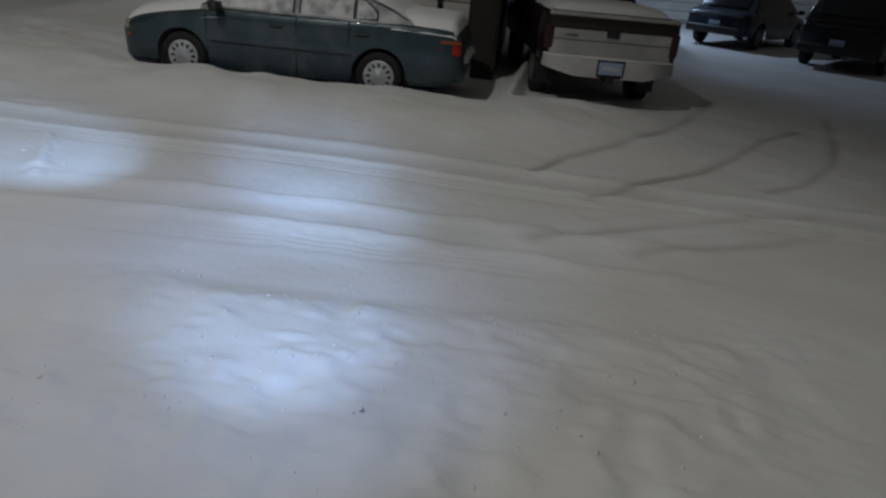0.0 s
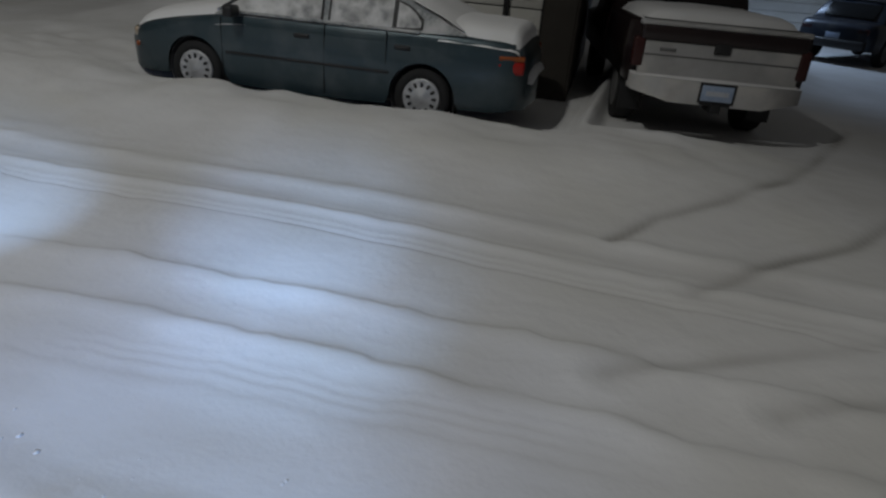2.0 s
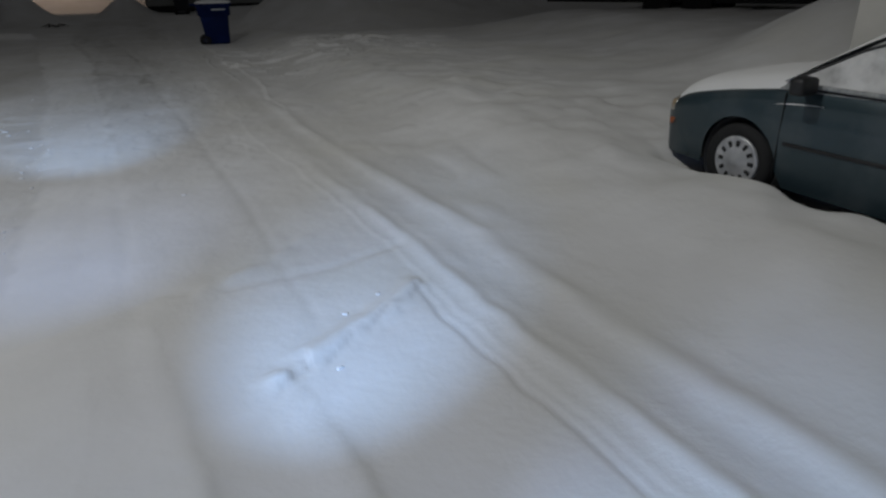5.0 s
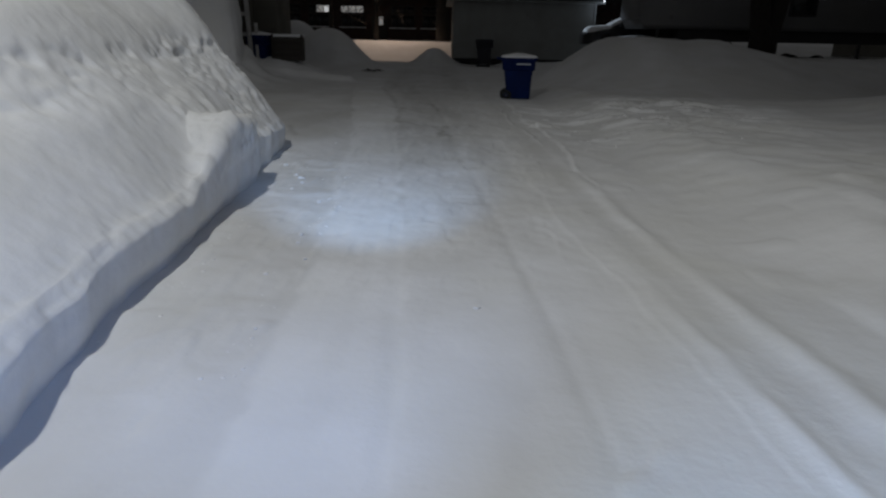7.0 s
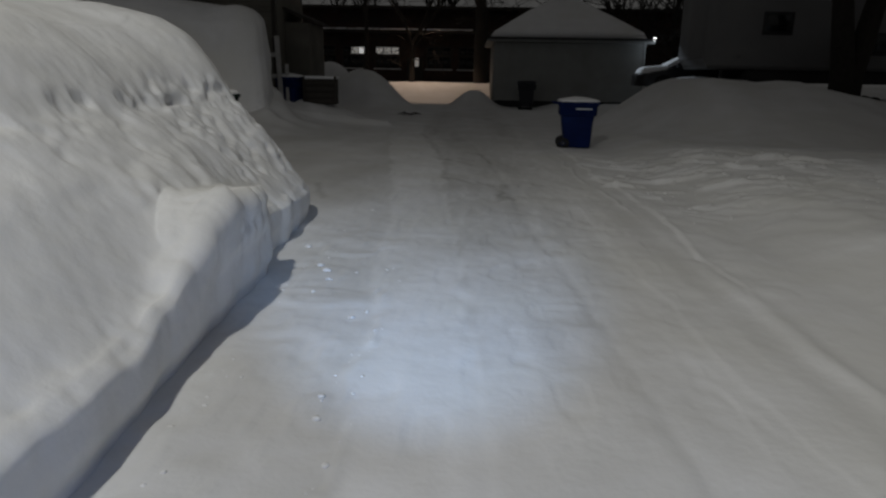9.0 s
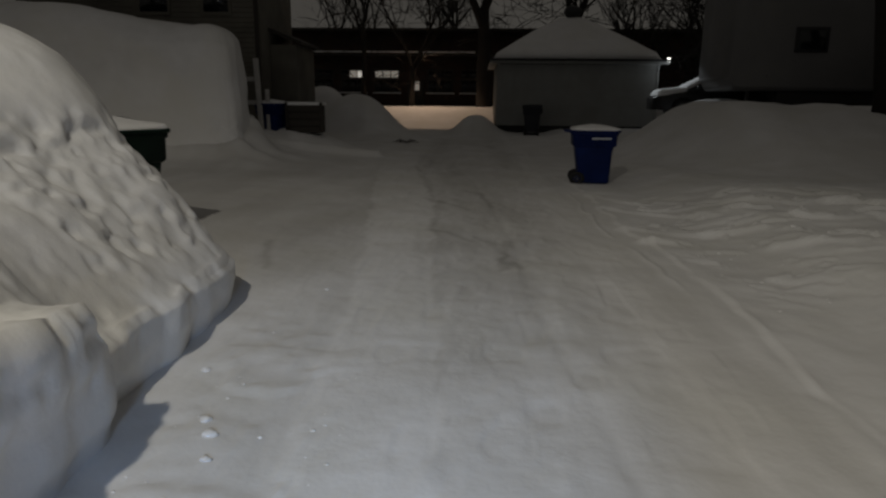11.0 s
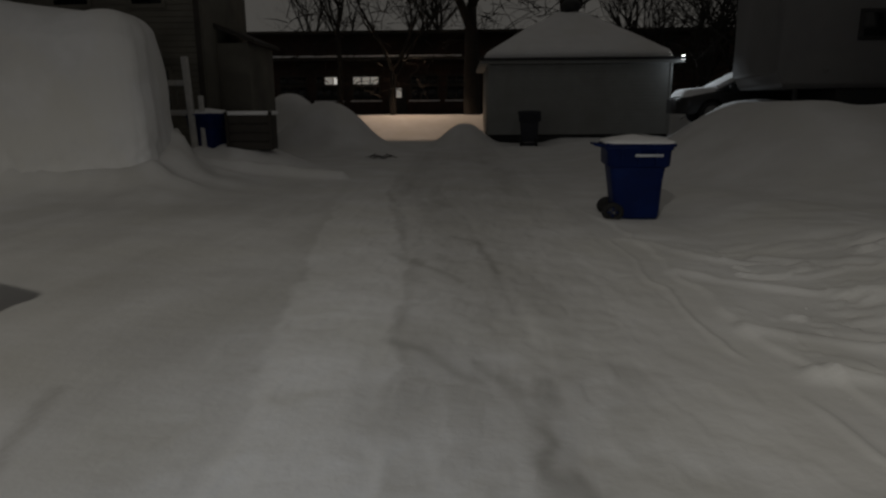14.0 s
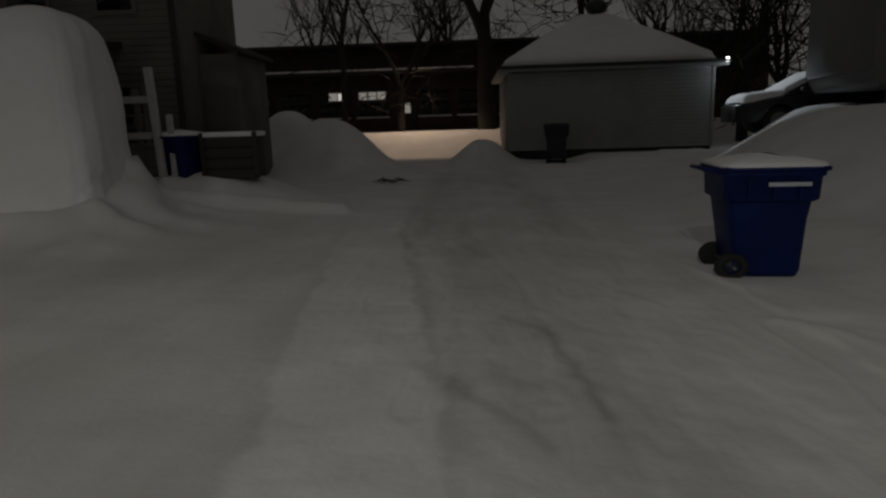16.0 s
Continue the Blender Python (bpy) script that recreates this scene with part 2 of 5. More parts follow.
SIDING = material("pale_siding", (0.27, 0.275, 0.265), 0.65, dark=(0.23, 0.235, 0.225), scale=2.5, second=(0.22, 0.22, 0.21), second_scale=0.8)
OLIVE = material("olive_siding", (0.145, 0.136, 0.112), 0.75, scale=2.0, second=(0.085, 0.08, 0.066), second_scale=0.7)
DARKWOOD = material("dark_brown_boards", (0.040, 0.034, 0.028), 0.8, scale=5, bump_scale=30, bump_depth=0.005)
BRICK = material("dark_brick", (0.070, 0.036, 0.026), 0.85, dark=(0.035, 0.02, 0.016), scale=3, second=(0.03, 0.022, 0.02), second_scale=0.5)
BARK = material("dark_bark", (0.030, 0.025, 0.021), 0.95, dark=(0.014, 0.012, 0.01), scale=9, bump_scale=26, bump_depth=0.03)
# white panel darkened to grey: the dim light there is put into the colour
CAMPER = material("camper_panel_in_shade", (0.155, 0.155, 0.16), 0.5, dark=(0.14, 0.14, 0.145), scale=2, second=(0.17, 0.17, 0.17), second_scale=0.6)
WOOD = material("weathered_white_wood", (0.52, 0.51, 0.49), 0.8, dark=(0.36, 0.35, 0.33), scale=12, bump_scale=40, bump_depth=0.006)
GREY = material("grey_metal", (0.22, 0.22, 0.22), 0.5, 0.4, scale=10)
LABEL = material("pale_label", (0.55, 0.58, 0.64), 0.5, scale=20)
LITPANE = glow("lit_window", (1.0, 0.95, 0.86), 0.5)
DIMPANE = glow("dim_window", (1.0, 0.93, 0.82), 0.16)
LAMPGLOW = glow("lamp_glow", (1.0, 0.98, 0.94), 6.0)
GLINT = glow("cross_street_window_glow", (1.0, 0.72, 0.42), 0.9)


def worn_and_shaded(m, tint):
    """Mixes a darker, slushy tint in where the sheet carries wear and painted shade."""
    nt = m.node_tree
    b = nt.nodes["Principled BSDF"]
    was = b.inputs["Base Color"].links[0].from_socket
    at = nt.nodes.new("ShaderNodeAttribute")
    at.attribute_name = "wear_and_shade"
    mix = nt.nodes.new("ShaderNodeMix")
    mix.data_type = "RGBA"
    nt.links.new(at.outputs["Fac"], mix.inputs["Factor"])
    nt.links.new(was, mix.inputs["A"])
    mix.inputs["B"].default_value = (*tint, 1)
    nt.links.new(mix.outputs["Result"], b.inputs["Base Color"])


worn_and_shaded(LANE, (0.30, 0.29, 0.275))


# ---- ground: one sheet of snow, with ruts, ridges, turning tracks and shoulders ----
def line_distance(x, y, pts):
    best = np.full(x.shape, 1e9)
    for (ax, ay), (bx, by) in zip(pts, pts[1:]):
        t = np.clip(((x - ax) * (bx - ax) + (y - ay) * (by - ay)) / ((bx - ax) ** 2 + (by - ay) ** 2), 0, 1)
        best = np.minimum(best, np.hypot(x - ax - t * (bx - ax), y - ay - t * (by - ay)))
    return best


def gauss(d, w):
    return np.exp(-(d / w) ** 2)


def crack(y, pts, seed):
    """A jagged line running up the lane: its x at y."""
    py, px = zip(*sorted((b, a) for a, b in pts))
    return np.interp(y, py, px) + 0.018 * vnoise(y * 3.1, 0 * y + seed, seed) + 0.014 * vnoise(y * 9, 0 * y + seed, seed + 1) + 0.009 * vnoise(y * 23, 0 * y + seed, seed + 2)


CRACKS = [
    ([(0.90, -5.0), (0.84, -2.8), (0.78, -1.9), (0.74, -1.3), (0.70, -0.6), (0.58, 0.15)], -4.9, 0.25, 0.024, 0.30),
    ([(0.42, -5.0), (0.38, -3.6), (0.36, -2.2), (0.31, -1.3), (0.22, -0.55), (0.12, 0.2), (0.03, 1.05)], -4.8, 1.1, 0.022, 0.24),
    ([(0.12, -4.2), (0.03, -3.0), (-0.05, -2.2), (-0.13, -1.5), (-0.17, -1.0), (-0.22, -0.3), (-0.24, 0.6)], -3.9, 0.7, 0.004, 0.14),
]
SPLIT = [(0.50, 0.06), (0.66, 0.20), (0.74, 0.18), (0.93, 0.38), (1.02, 0.40), (1.18, 0.58), (1.32, 0.62), (1.47, 0.79)]
TRACKS = [
    [(2.2, -3.4), (2.8, -3.68), (3.34, -4.2), (4.2, -4.75), (4.9, -5.05), (6.0, -5.45), (7.2, -5.9)],
    [(1.7, -3.9), (2.46, -4.5), (2.97, -5.0), (3.8, -5.5), (4.7, -6.0), (5.5, -6.6)],
    [(2.6, -5.5), (2.95, -5.9), (3.9, -6.5), (5.05, -6.9), (6.6, -7.3)],
    [(0.7, -3.5), (0.98, -3.91), (1.57, -4.8), (2.1, -5.8)],
    [(0.7, -4.2), (0.95, -4.61), (1.25, -5.2), (1.66, -5.75)],
]


SCRAPES = [
    ([(1.71, 13.35), (1.97, 12.97), (2.33, 12.81), (2.62, 12.54), (2.93, 12.25)], 0.050, 0.075),
    ([(1.66, 11.78), (1.86, 11.63), (2.15, 11.53), (2.56, 11.38), (3.1, 11.25)], 0.055, 0.070),
    ([(1.72, 11.04), (1.85, 10.96), (2.01, 10.88)], 0.060, 0.065),
    ([(2.6, 13.78), (2.98, 13.29), (3.33, 12.92), (3.9, 12.6)], 0.040, 0.085),
    ([(1.57, 14.8), (1.79, 14.6), (2.09, 13.95), (2.63, 13.5)], 0.035, 0.080),
    ([(3.3, 11.7), (3.7, 11.5), (4.3, 11.4)], 0.050, 0.080),
    ([(4.0, 12.6), (4.6, 12.3), (5.2, 12.1)], 0.045, 0.080),
    ([(2.9, 10.5), (3.3, 10.35)], 0.055, 0.070),
]
PILE_FOOT = [(-5.55, 18.7), (-5.58, 19.4), (-5.78, 20.3), (-6.3, 20.9), (-7.2, 21.3), (-9.0, 21.6), (-13.0, 21.5), (-13.0, 17.3), (-9.0, 18.1), (-7.0, 18.35), (-5.95, 18.4)]


def ground_height(x, y):
    h = 0.006 * np.clip(y - 18, 0, 16)
    along = sstep(-26, -10, y) * (1 - sstep(20, 34, y))
    wob = 0.05 * vnoise(0 * x + 3.3, y * 0.55, 5) + 0.018 * vnoise(0 * x + 1.1, y * 2.3, 6)
    xr = x - 0.50 * (1 - sstep(-1.5, 6, y)) - wob
    far = 1 - 0.75 * sstep(5, 9, y) - 0.25 * sstep(10, 15, y)
    rough = 1 + 0.45 * vnoise(x * 5, y * 2.2, 8)
    edge = 0.020 * vnoise(x * 3, y * 5.5, 9)
    h = h + along * far * (0.028 * gauss(xr - 1.70 + edge, 0.105) * rough + (1 - sstep(2, 4.5, y)) * (0.018 * gauss(xr - 1.28 + edge, 0.060) * rough - 0.010 * gauss(xr - 1.50, 0.10))
                           - 0.006 * (1 - sstep(1.10, 1.14, xr + edge)) * sstep(0.2, 1.1, xr) - 0.009 * gauss(xr - 1.03 + edge, 0.018) * (1 - sstep(0.7, 0.85, y)))
    # tread lines pressed between the second ridge and the crack before it
    tread_x = crack(y, CRACKS[2][0], 210)
    h = h + 0.0022 * np.sin((x - tread_x) * 2 * math.pi / 0.062) * sstep(0.03, 0.06, x - tread_x) * (1 - sstep(0.20, 0.24, x - tread_x)) * sstep(-3.9, -3.2, y) * (1 - sstep(-1.6, -1.1, y))
    for k, (pts, y0, y1, rise, wide) in enumerate(CRACKS):
        c = crack(y, pts, 200 + 5 * k)
        on = sstep(y0, y0 + 0.5, y) * (1 - sstep(y1 - 0.25, y1, y))
        u = x - c + 0.014 * vnoise(x * 12, y * 12, 210 + k)
        # a soft rise on the near side, broken off sharply at the crack
        lip = np.where(u < -0.045, np.exp(-((u + 0.045) / (0.42 * wide)) ** 2), np.exp(-((u + 0.045) / 0.068) ** 2))
        h = h + on * (1.35 - 0.95 * sstep(-1.2, 0.2, y)) * (rise * lip * (1 + 0.35 * vnoise(x * 3, y * 2.2, 203 + k)) - 0.002 * gauss(u - 0.02, 0.016) * (1 - 0.7 * sstep(-0.8, 0.2, y)))
    h = h - 0.014 * gauss(line_distance(x, y, SPLIT), 0.016)
    # a second pair of wheel lines in the middle of the lane
    mid = sstep(-1, 2, y) * along
    bend = np.interp(y, (2, 7, 10, 13.5, 16.2, 18.7), (0.0, -0.30, -0.52, -0.78, -1.0, -1.4))
    for c, w, d in ((-0.85, 0.12, 0.007), (-0.08, 0.07, 0.010), (0.42, 0.12, 0.009), (0.78, 0.05, 0.008)):
        h = h - mid * d * gauss(x - c - bend - 0.10 * vnoise(0 * x + c * 7, y * 0.35, 17) - edge, w)
    h = h + mid * 0.014 * fbm(x * 2.6, y * 1.7, 19, 3) * sstep(-0.1, 0.3, x) * (1 - sstep(1.0, 1.5, x)) * sstep(5, 8, y)
    # broken ridge lying across the lane
    h = h + 0.034 * gauss(line_distance(x, y, [(0.52, 0.16), (0.9, 0.40), (1.2, 0.58), (1.40, 0.76)]), 0.075) * sstep(-0.25, 0.15, vnoise(x * 8, y * 8, 11))
    h = h - 0.012 * gauss(line_distance(x, y, [(-0.7, 0.9), (-0.31, 1.10), (0.05, 1.27), (0.47, 1.20), (1.05, 1.22), (1.53, 1.38)]), 0.035)
    h = h + 0.020 * gauss(line_distance(x, y, [(0.2, 1.2), (0.55, 1.35), (1.0, 1.75)]), 0.06) * np.clip(vnoise(x * 6, y * 6, 12) + 0.5, 0, 1.4)
    for k, pts in enumerate(TRACKS):
        d = line_distance(x, y, pts)
        h = h - 0.016 * gauss(d, 0.055) + 0.007 * gauss(d - 0.15, 0.05)
    # deeper snow on the cars' side, drifted against the sedan and the truck
    side = sstep(2.45, 3.7, x - 0.35 * sstep(2, 6, -y)) * sstep(-5.4, -3.6, y)
    drift = 0.20 + 0.03 * vnoise(x * 1.3, y * 1.3, 21) + 0.016 * vnoise(x * 4, y * 4, 22)
    cut = (1 - sstep(3.94, 4.16, x + 0.065 * (y - 1.1) + 0.06 * vnoise(x * 2, y * 3, 23)))
    by_car = sstep(-2.95, -2.75, y) * (1 - sstep(1.55, 2.0, y))
    by_truck = 1 - sstep(-3.1, -2.9, y)
    cut2 = 1 - sstep(4.85, 5.15, x + 0.18 * (y + 4.0))
    h = h + side * drift * ((1 - by_car) * (1 - by_truck) + by_car * cut + by_truck * cut2)
    yard = sstep(2.3, 3.4, x) * sstep(1.4, 3.0, y) * (1 - sstep(13.5, 16, y))
    h = h + yard * (0.07 + 0.022 * fbm(x * 0.8, y * 0.8, 25, 3))
    # scraped ledge along the lane's right edge, and torn drag marks beyond it
    ledge = np.interp(y, (7.4, 8.5, 9.3, 11.7, 13.1, 14.4, 15.3, 16.7), (1.74, 1.82, 1.85, 1.68, 1.64, 1.68, 1.66, 1.42)) + 0.05 * vnoise(0 * x + 2.2, y * 1.9, 26) + 0.025 * vnoise(x * 4, y * 5, 29)
    on = sstep(5.5, 7.5, y) * (1 - sstep(16.0, 18.0, y))
    h = h + on * (0.040 * sstep(-0.02, 0.05, x - ledge) * np.exp(-np.clip(x - ledge, 0, 9) / 0.35) * (0.7 + 0.5 * vnoise(x * 4, y * 4, 30)) + 0.018 * gauss(x - ledge + 0.24, 0.03) * sstep(0.0, 0.4, vnoise(x, y * 0.9, 38)))
    torn = sstep(0.0, 0.5, x - ledge) * bump(x, y, 3.9, 11.6, 2.6, 2.6, 4)
    xw, yw = x + 0.10 * vnoise(x * 5, y * 5, 44), y + 0.05 * vnoise(x * 6, y * 6, 45) + 0.12 * x
    h = h + torn * (0.040 * sstep(0.42, 0.56, fbm(xw * 1.3, yw * 3.0, 27, 3)) + 0.022 * sstep(0.40, 0.55, fbm(xw * 2.6, yw * 5.0, 39, 3)) + 0.006 * fbm(x * 3, y * 3, 42, 3))
    for pts, tall, wide in SCRAPES:
        d = line_distance(x, y + 0.05 * vnoise(x * 2.5, y * 2.5, 86), pts)
        h = h + tall * gauss(d, wide) * (0.8 + 0.5 * vnoise(x * 3, y * 3, 87))
    # a wheel track turning off the lane into the yard
    h = h - 0.030 * gauss(line_distance(x, y, [(1.75, 7.2), (2.3, 7.9), (3.2, 9.2), (4.4, 10.4), (5.6, 11.2)]), 0.11) + 0.016 * gauss(line_distance(x, y, [(1.9, 6.9), (2.6, 7.7), (3.5, 8.9), (4.7, 10.1)]), 0.10)
    # boot marks and scrapes pressed into the lane
    tread = sstep(-2.2, -1.6, x) * (1 - sstep(1.2, 1.6, x)) * sstep(2.0, 5.0, y) * (1 - sstep(22, 26, y))
    h = h - tread * (0.007 * sstep(0.42, 0.60, vnoise(x * 4.2, y * 2.6, 46)) + 0.003 * sstep(0.3, 0.45, vnoise(x * 7.5, y * 5.0, 47)) - 0.0022 * vnoise(x * 13, y * 11, 48))
    h = h + 0.05 * np.clip(vnoise(x * 3, y * 3, 28) - 0.35, 0, 1) * bump(x, y, 3.6, 4.2, 2.0, 2.8, 4)
    # crumbs along the foot of the bank
    foot = sstep(-1.95, -1.6, x) * (1 - sstep(-1.15, -0.75, x)) * sstep(1.0, 2.5, y) * (1 - sstep(7.6, 8.8, y))
    h = h + foot * (0.014 * sstep(-0.1, 0.15, vnoise(x * 2.2, y * 3.2, 31)) + 0.006 * sstep(0.3, 0.5, vnoise(x * 11, y * 10, 32)) + 0.003 * vnoise(x * 8, y * 8, 50))
    # crumbs strung along the lane's left wheel line, and scrapes between it and the bank
    strung = sstep(1.5, 3.0, y) * (1 - sstep(6.2, 7.2, y))
    h = h + strung * (0.016 * gauss(x + 0.88 + 0.07 * vnoise(0 * x, y * 1.3, 55), 0.06) * sstep(0.05, 0.35, vnoise(x * 9, y * 7.5, 56)) + 0.006 * vnoise(x * 1.4, y * 6.5, 57) * sstep(-1.7, -1.5, x) * (1 - sstep(-1.0, -0.85, x)))
    # trampled heap where the walk begins
    heap = sstep(-2.7, -1.9, x) * (1 - sstep(-0.75, -0.45, x + 0.12 * vnoise(x * 2, y * 2, 33) + 0.12 * (y + 2))) * sstep(-5.5, -4.3, y) * (1 - sstep(-1.5, -0.9, y))
    h = h + heap * (0.05 + 0.013 * fbm(x * 2.4, y * 2.4, 34, 3) + 0.010 * sstep(0.2, 0.5, vnoise(x * 7, y * 7, 35)) + 0.012 * sstep(0.25, 0.45, vnoise(x * 13, y * 13, 36)) - 0.03 * np.clip(vnoise(x * 5, y * 5, 37) - 0.3, 0, 1))
    # mounds: beside the camper, at the alley's mouth, against the garages
    h = h + 1.33 * sstep(2.7, 5.6, x - 0.35 * np.abs(y - 21)) * sstep(15.5, 20.2, y) * (1 - sstep(25.5, 28.5, y)) * (1 + 0.07 * fbm(x * 0.5, y * 0.5, 41, 3)) * (1 - 0.45 * sstep(7.8, 11.5, x))
    h = h + 1.62 * bump(x, y, -5.05, 30.5, 1.55, 1.5, 2.6) * (1 + 0.08 * vnoise(x * 0.9, y * 0.9, 43))
    h = h + 1.95 * bump(x, y, -7.2, 34.0, 1.5, 1.4, 2.4)
    h = h + 0.80 * bump(x, y, -0.2, 32.2, 0.9, 1.5, 2.4)
    h = h + 0.06 * bump(x, y, 6.2, 31.0, 1.6, 1.4, 2.0) + 0.62 * bump(x, y, -5.6, 22.5, 1.6, 1.2, 3)
    h = h + 0.95 * sstep(37.0, 41.0, y)
    h = h + 1.25 * bump(x, y, 10.2, 3.5, 2.6, 1.7, 2.4)
    h = h + 0.40 * sstep(7.0, 10.0, x) * sstep(4, 7, y) * (1 - sstep(12, 15, y))
    h = h + 0.5 * bump(x, y, 13.0, -5.2, 2.2, 0.9, 2.4)
    # low ridge running out from the pile into the lane
    h = h + 0.16 * gauss(line_distance(x, y, [(-5.6, 20.5), (-5.0, 20.95), (-4.2, 21.3), (-2.8, 21.05)]), 0.17) * (1 + 0.4 * vnoise(x * 2.5, y * 2.5, 49))
    h = h + 0.011 * fbm(x * 0.7, y * 0.5, 51, 3) + 0.003 * fbm(x * 4.0, y * 3.0, 52, 3)
    # snow slumped from the big pile
    h = h + 1.0 * np.exp(-np.clip(-inside_distance(x, y, PILE_FOOT) + 0.10 * vnoise(x * 3, y * 3, 76), 0, 9) / 0.54) * (0.46 + 0.66 * sstep(-6.7, -5.4, x) * sstep(18.2, 20.0, y)) * (1 + 0.35 * vnoise(x * 2, y * 2, 75))
    return h


xs = np.unique(np.round(np.concatenate([np.linspace(-160, -30, 14), np.linspace(-30, -9, 26), np.arange(-9, -3, 0.16), np.arange(-3, -2.2, 0.04), np.arange(-2.2, -0.5, 0.02), np.arange(-0.5, 2.5, 0.016), np.arange(2.5, 5.6, 0.03), np.arange(5.6, 16, 0.16), np.linspace(16, 40, 26), np.linspace(40, 160, 12)]), 3))
ys = np.unique(np.round(np.concatenate([np.linspace(-160, -30, 12), np.linspace(-30, -8, 24), np.arange(-8, -5, 0.05), np.arange(-5, 16, 0.04), np.arange(16, 22, 0.08), np.arange(22, 36, 0.16), np.linspace(36, 60, 50), np.linspace(60, 240, 14)]), 3))
GX, GY = np.meshgrid(xs, ys)
GROUND = grid_mesh("ground", GX, GY, ground_height(GX, GY), LANE)


def ground_wear_and_shade(x, y):
    """Where tyres and boots have pressed the snow dark, plus shade put into the colour."""
    w = 0 * x
    for pts, dark in zip(TRACKS, (0.75, 0.75, 0.6, 0.40, 0.35)):
        w = np.maximum(w, dark * gauss(line_distance(x, y, pts), 0.05) * (0.75 + 0.4 * vnoise(x * 2, y * 2, 91)))
    lane = sstep(-1.9, -1.2, x) * (1 - sstep(1.3, 1.9, x)) * sstep(-1, 4, y) * (1 - sstep(26, 36, y))
    lane = np.maximum(lane, sstep(-8, -6, x) * (1 - sstep(1.3, 1.9, x)) * sstep(8.6, 10, y) * (1 - sstep(17, 22, y)))
    streak = np.clip(0.5 * vnoise(x * 3.1 + 0.3 * vnoise(x, y * 0.4, 92), y * 0.16, 93) + 0.35 * vnoise(x * 7, y * 0.35, 94) + 0.3 * fbm(x * 2, y * 0.9, 95, 3), 0, 1)
    bx = x + 0.10 * vnoise(0 * x, y * 0.3, 97) + 0.03 * vnoise(x, y * 2.5, 102)
    bl = np.interp(y, (2, 7, 10, 13.4, 15, 20), (-0.72, -1.05, -1.32, -1.75, -1.98, -2.5))
    br = np.interp(y, (2, 7, 10, 13.6, 16.2, 18.7, 24), (-0.05, -0.40, -0.62, -0.82, -1.18, -1.55, -1.9))
    jag = 0.05 * vnoise(x * 3, y * 2.5, 102) + 0.03 * vnoise(x * 8, y * 8, 103)
    band = sstep(-0.03, 0.05, x - bl + jag) * (1 - sstep(-0.03, 0.03, x - br + jag)) + 0.7 * sstep(0.85, 0.92, bx) * (1 - sstep(1.15, 1.3, bx))
    u = x - br
    torn = sstep(0.0, 0.06, u + jag) * (1 - sstep(0.85, 1.05, u + jag)) * sstep(3, 6, y) * (1 - sstep(18, 24, y))
    w = w + torn * (0.08 * sstep(0.05, 0.18, fbm(x * 2.1 + 0.5 * y, y * 0.8, 104, 4)) + 0.10 * sstep(0.25, 0.36, fbm(x * 4.5, y * 1.9, 105, 3)) + 0.14 * gauss(u - 0.05, 0.05) * sstep(-0.2, 0.2, vnoise(x * 2, y * 3, 106)))
    for pts in ([(-0.97, 14.15), (-0.55, 13.48), (-0.31, 13.0)], [(-0.34, 15.1), (-0.05, 14.66), (0.08, 13.33)], [(-0.73, 11.6), (-0.53, 11.4), (-0.22, 10.97)], [(0.15, 10.9), (0.11, 10.05), (0.22, 9.8)], [(-0.12, 11.2), (0.13, 10.2), (0.11, 9.7)], [(-2.44, 10.8), (-2.25, 10.05), (-2.1, 9.6)]):
        w = w + 0.30 * gauss(line_distance(x + jag, y, pts), 0.05)
    # darker to the left, lighter to the right: uneven lamplight put into the colour
    w = w + 0.14 * lane * streak + lane * (1 - 0.9 * band) * (0.17 + 0.14 * fbm(x * 1.6, y * 0.45, 98, 3) + 0.15 * (1 - sstep(-2.4, -0.9, x))) * (1 - 0.7 * sstep(0.7, 1.3, x))
    w = w + 0.16 * lane * gauss(x - 0.45 - 0.15 * vnoise(0 * x, y * 0.4, 99), 0.32) * sstep(-0.1, 0.6, fbm(x * 3.4, y * 0.8, 96, 4)) * sstep(4, 8, y)
    # cracks and the split drawn dark, their shade put into the colour
    for k, (pts, y0, y1, rise, wide) in enumerate(CRACKS):
        w = w + 0.06 * gauss(x - crack(y, pts, 200 + 5 * k), 0.016) * sstep(y0, y0 + 0.5, y) * (1 - sstep(y1 - 0.25, y1, y)) * (0.6 + 0.5 * vnoise(x, y * 3, 101))
    w = w + 0.28 * gauss(line_distance(x, y, SPLIT), 0.012)
    xr = x - 0.50 * (1 - sstep(-1.5, 6, y)) - 0.05 * vnoise(0 * x + 3.3, y * 0.55, 5) - 0.018 * vnoise(0 * x + 1.1, y * 2.3, 6) + 0.020 * vnoise(x * 3, y * 5.5, 9)
    w = w + 0.20 * gauss(xr - 1.03, 0.016) * sstep(-5, -3, y) * (1 - sstep(0.7, 0.85, y)) + 0.12 * sstep(1.38, 1.46, xr) * (1 - sstep(1.58, 1.64, xr)) * (1 - sstep(6, 12, y))
    return np.clip(w, 0, 0.85)


wear_and_shade = GROUND.data.attributes.new("wear_and_shade", "FLOAT", "POINT")
wear_and_shade.data.foreach_set("value", ground_wear_and_shade(GX, GY).ravel())
tagged(GROUND, "rutted packed snow covering the alley and yards", "snowy ground", kind="structure")


def ground_at(x, y):
    return float(ground_height(np.array([float(x)]), np.array([float(y)]))[0])


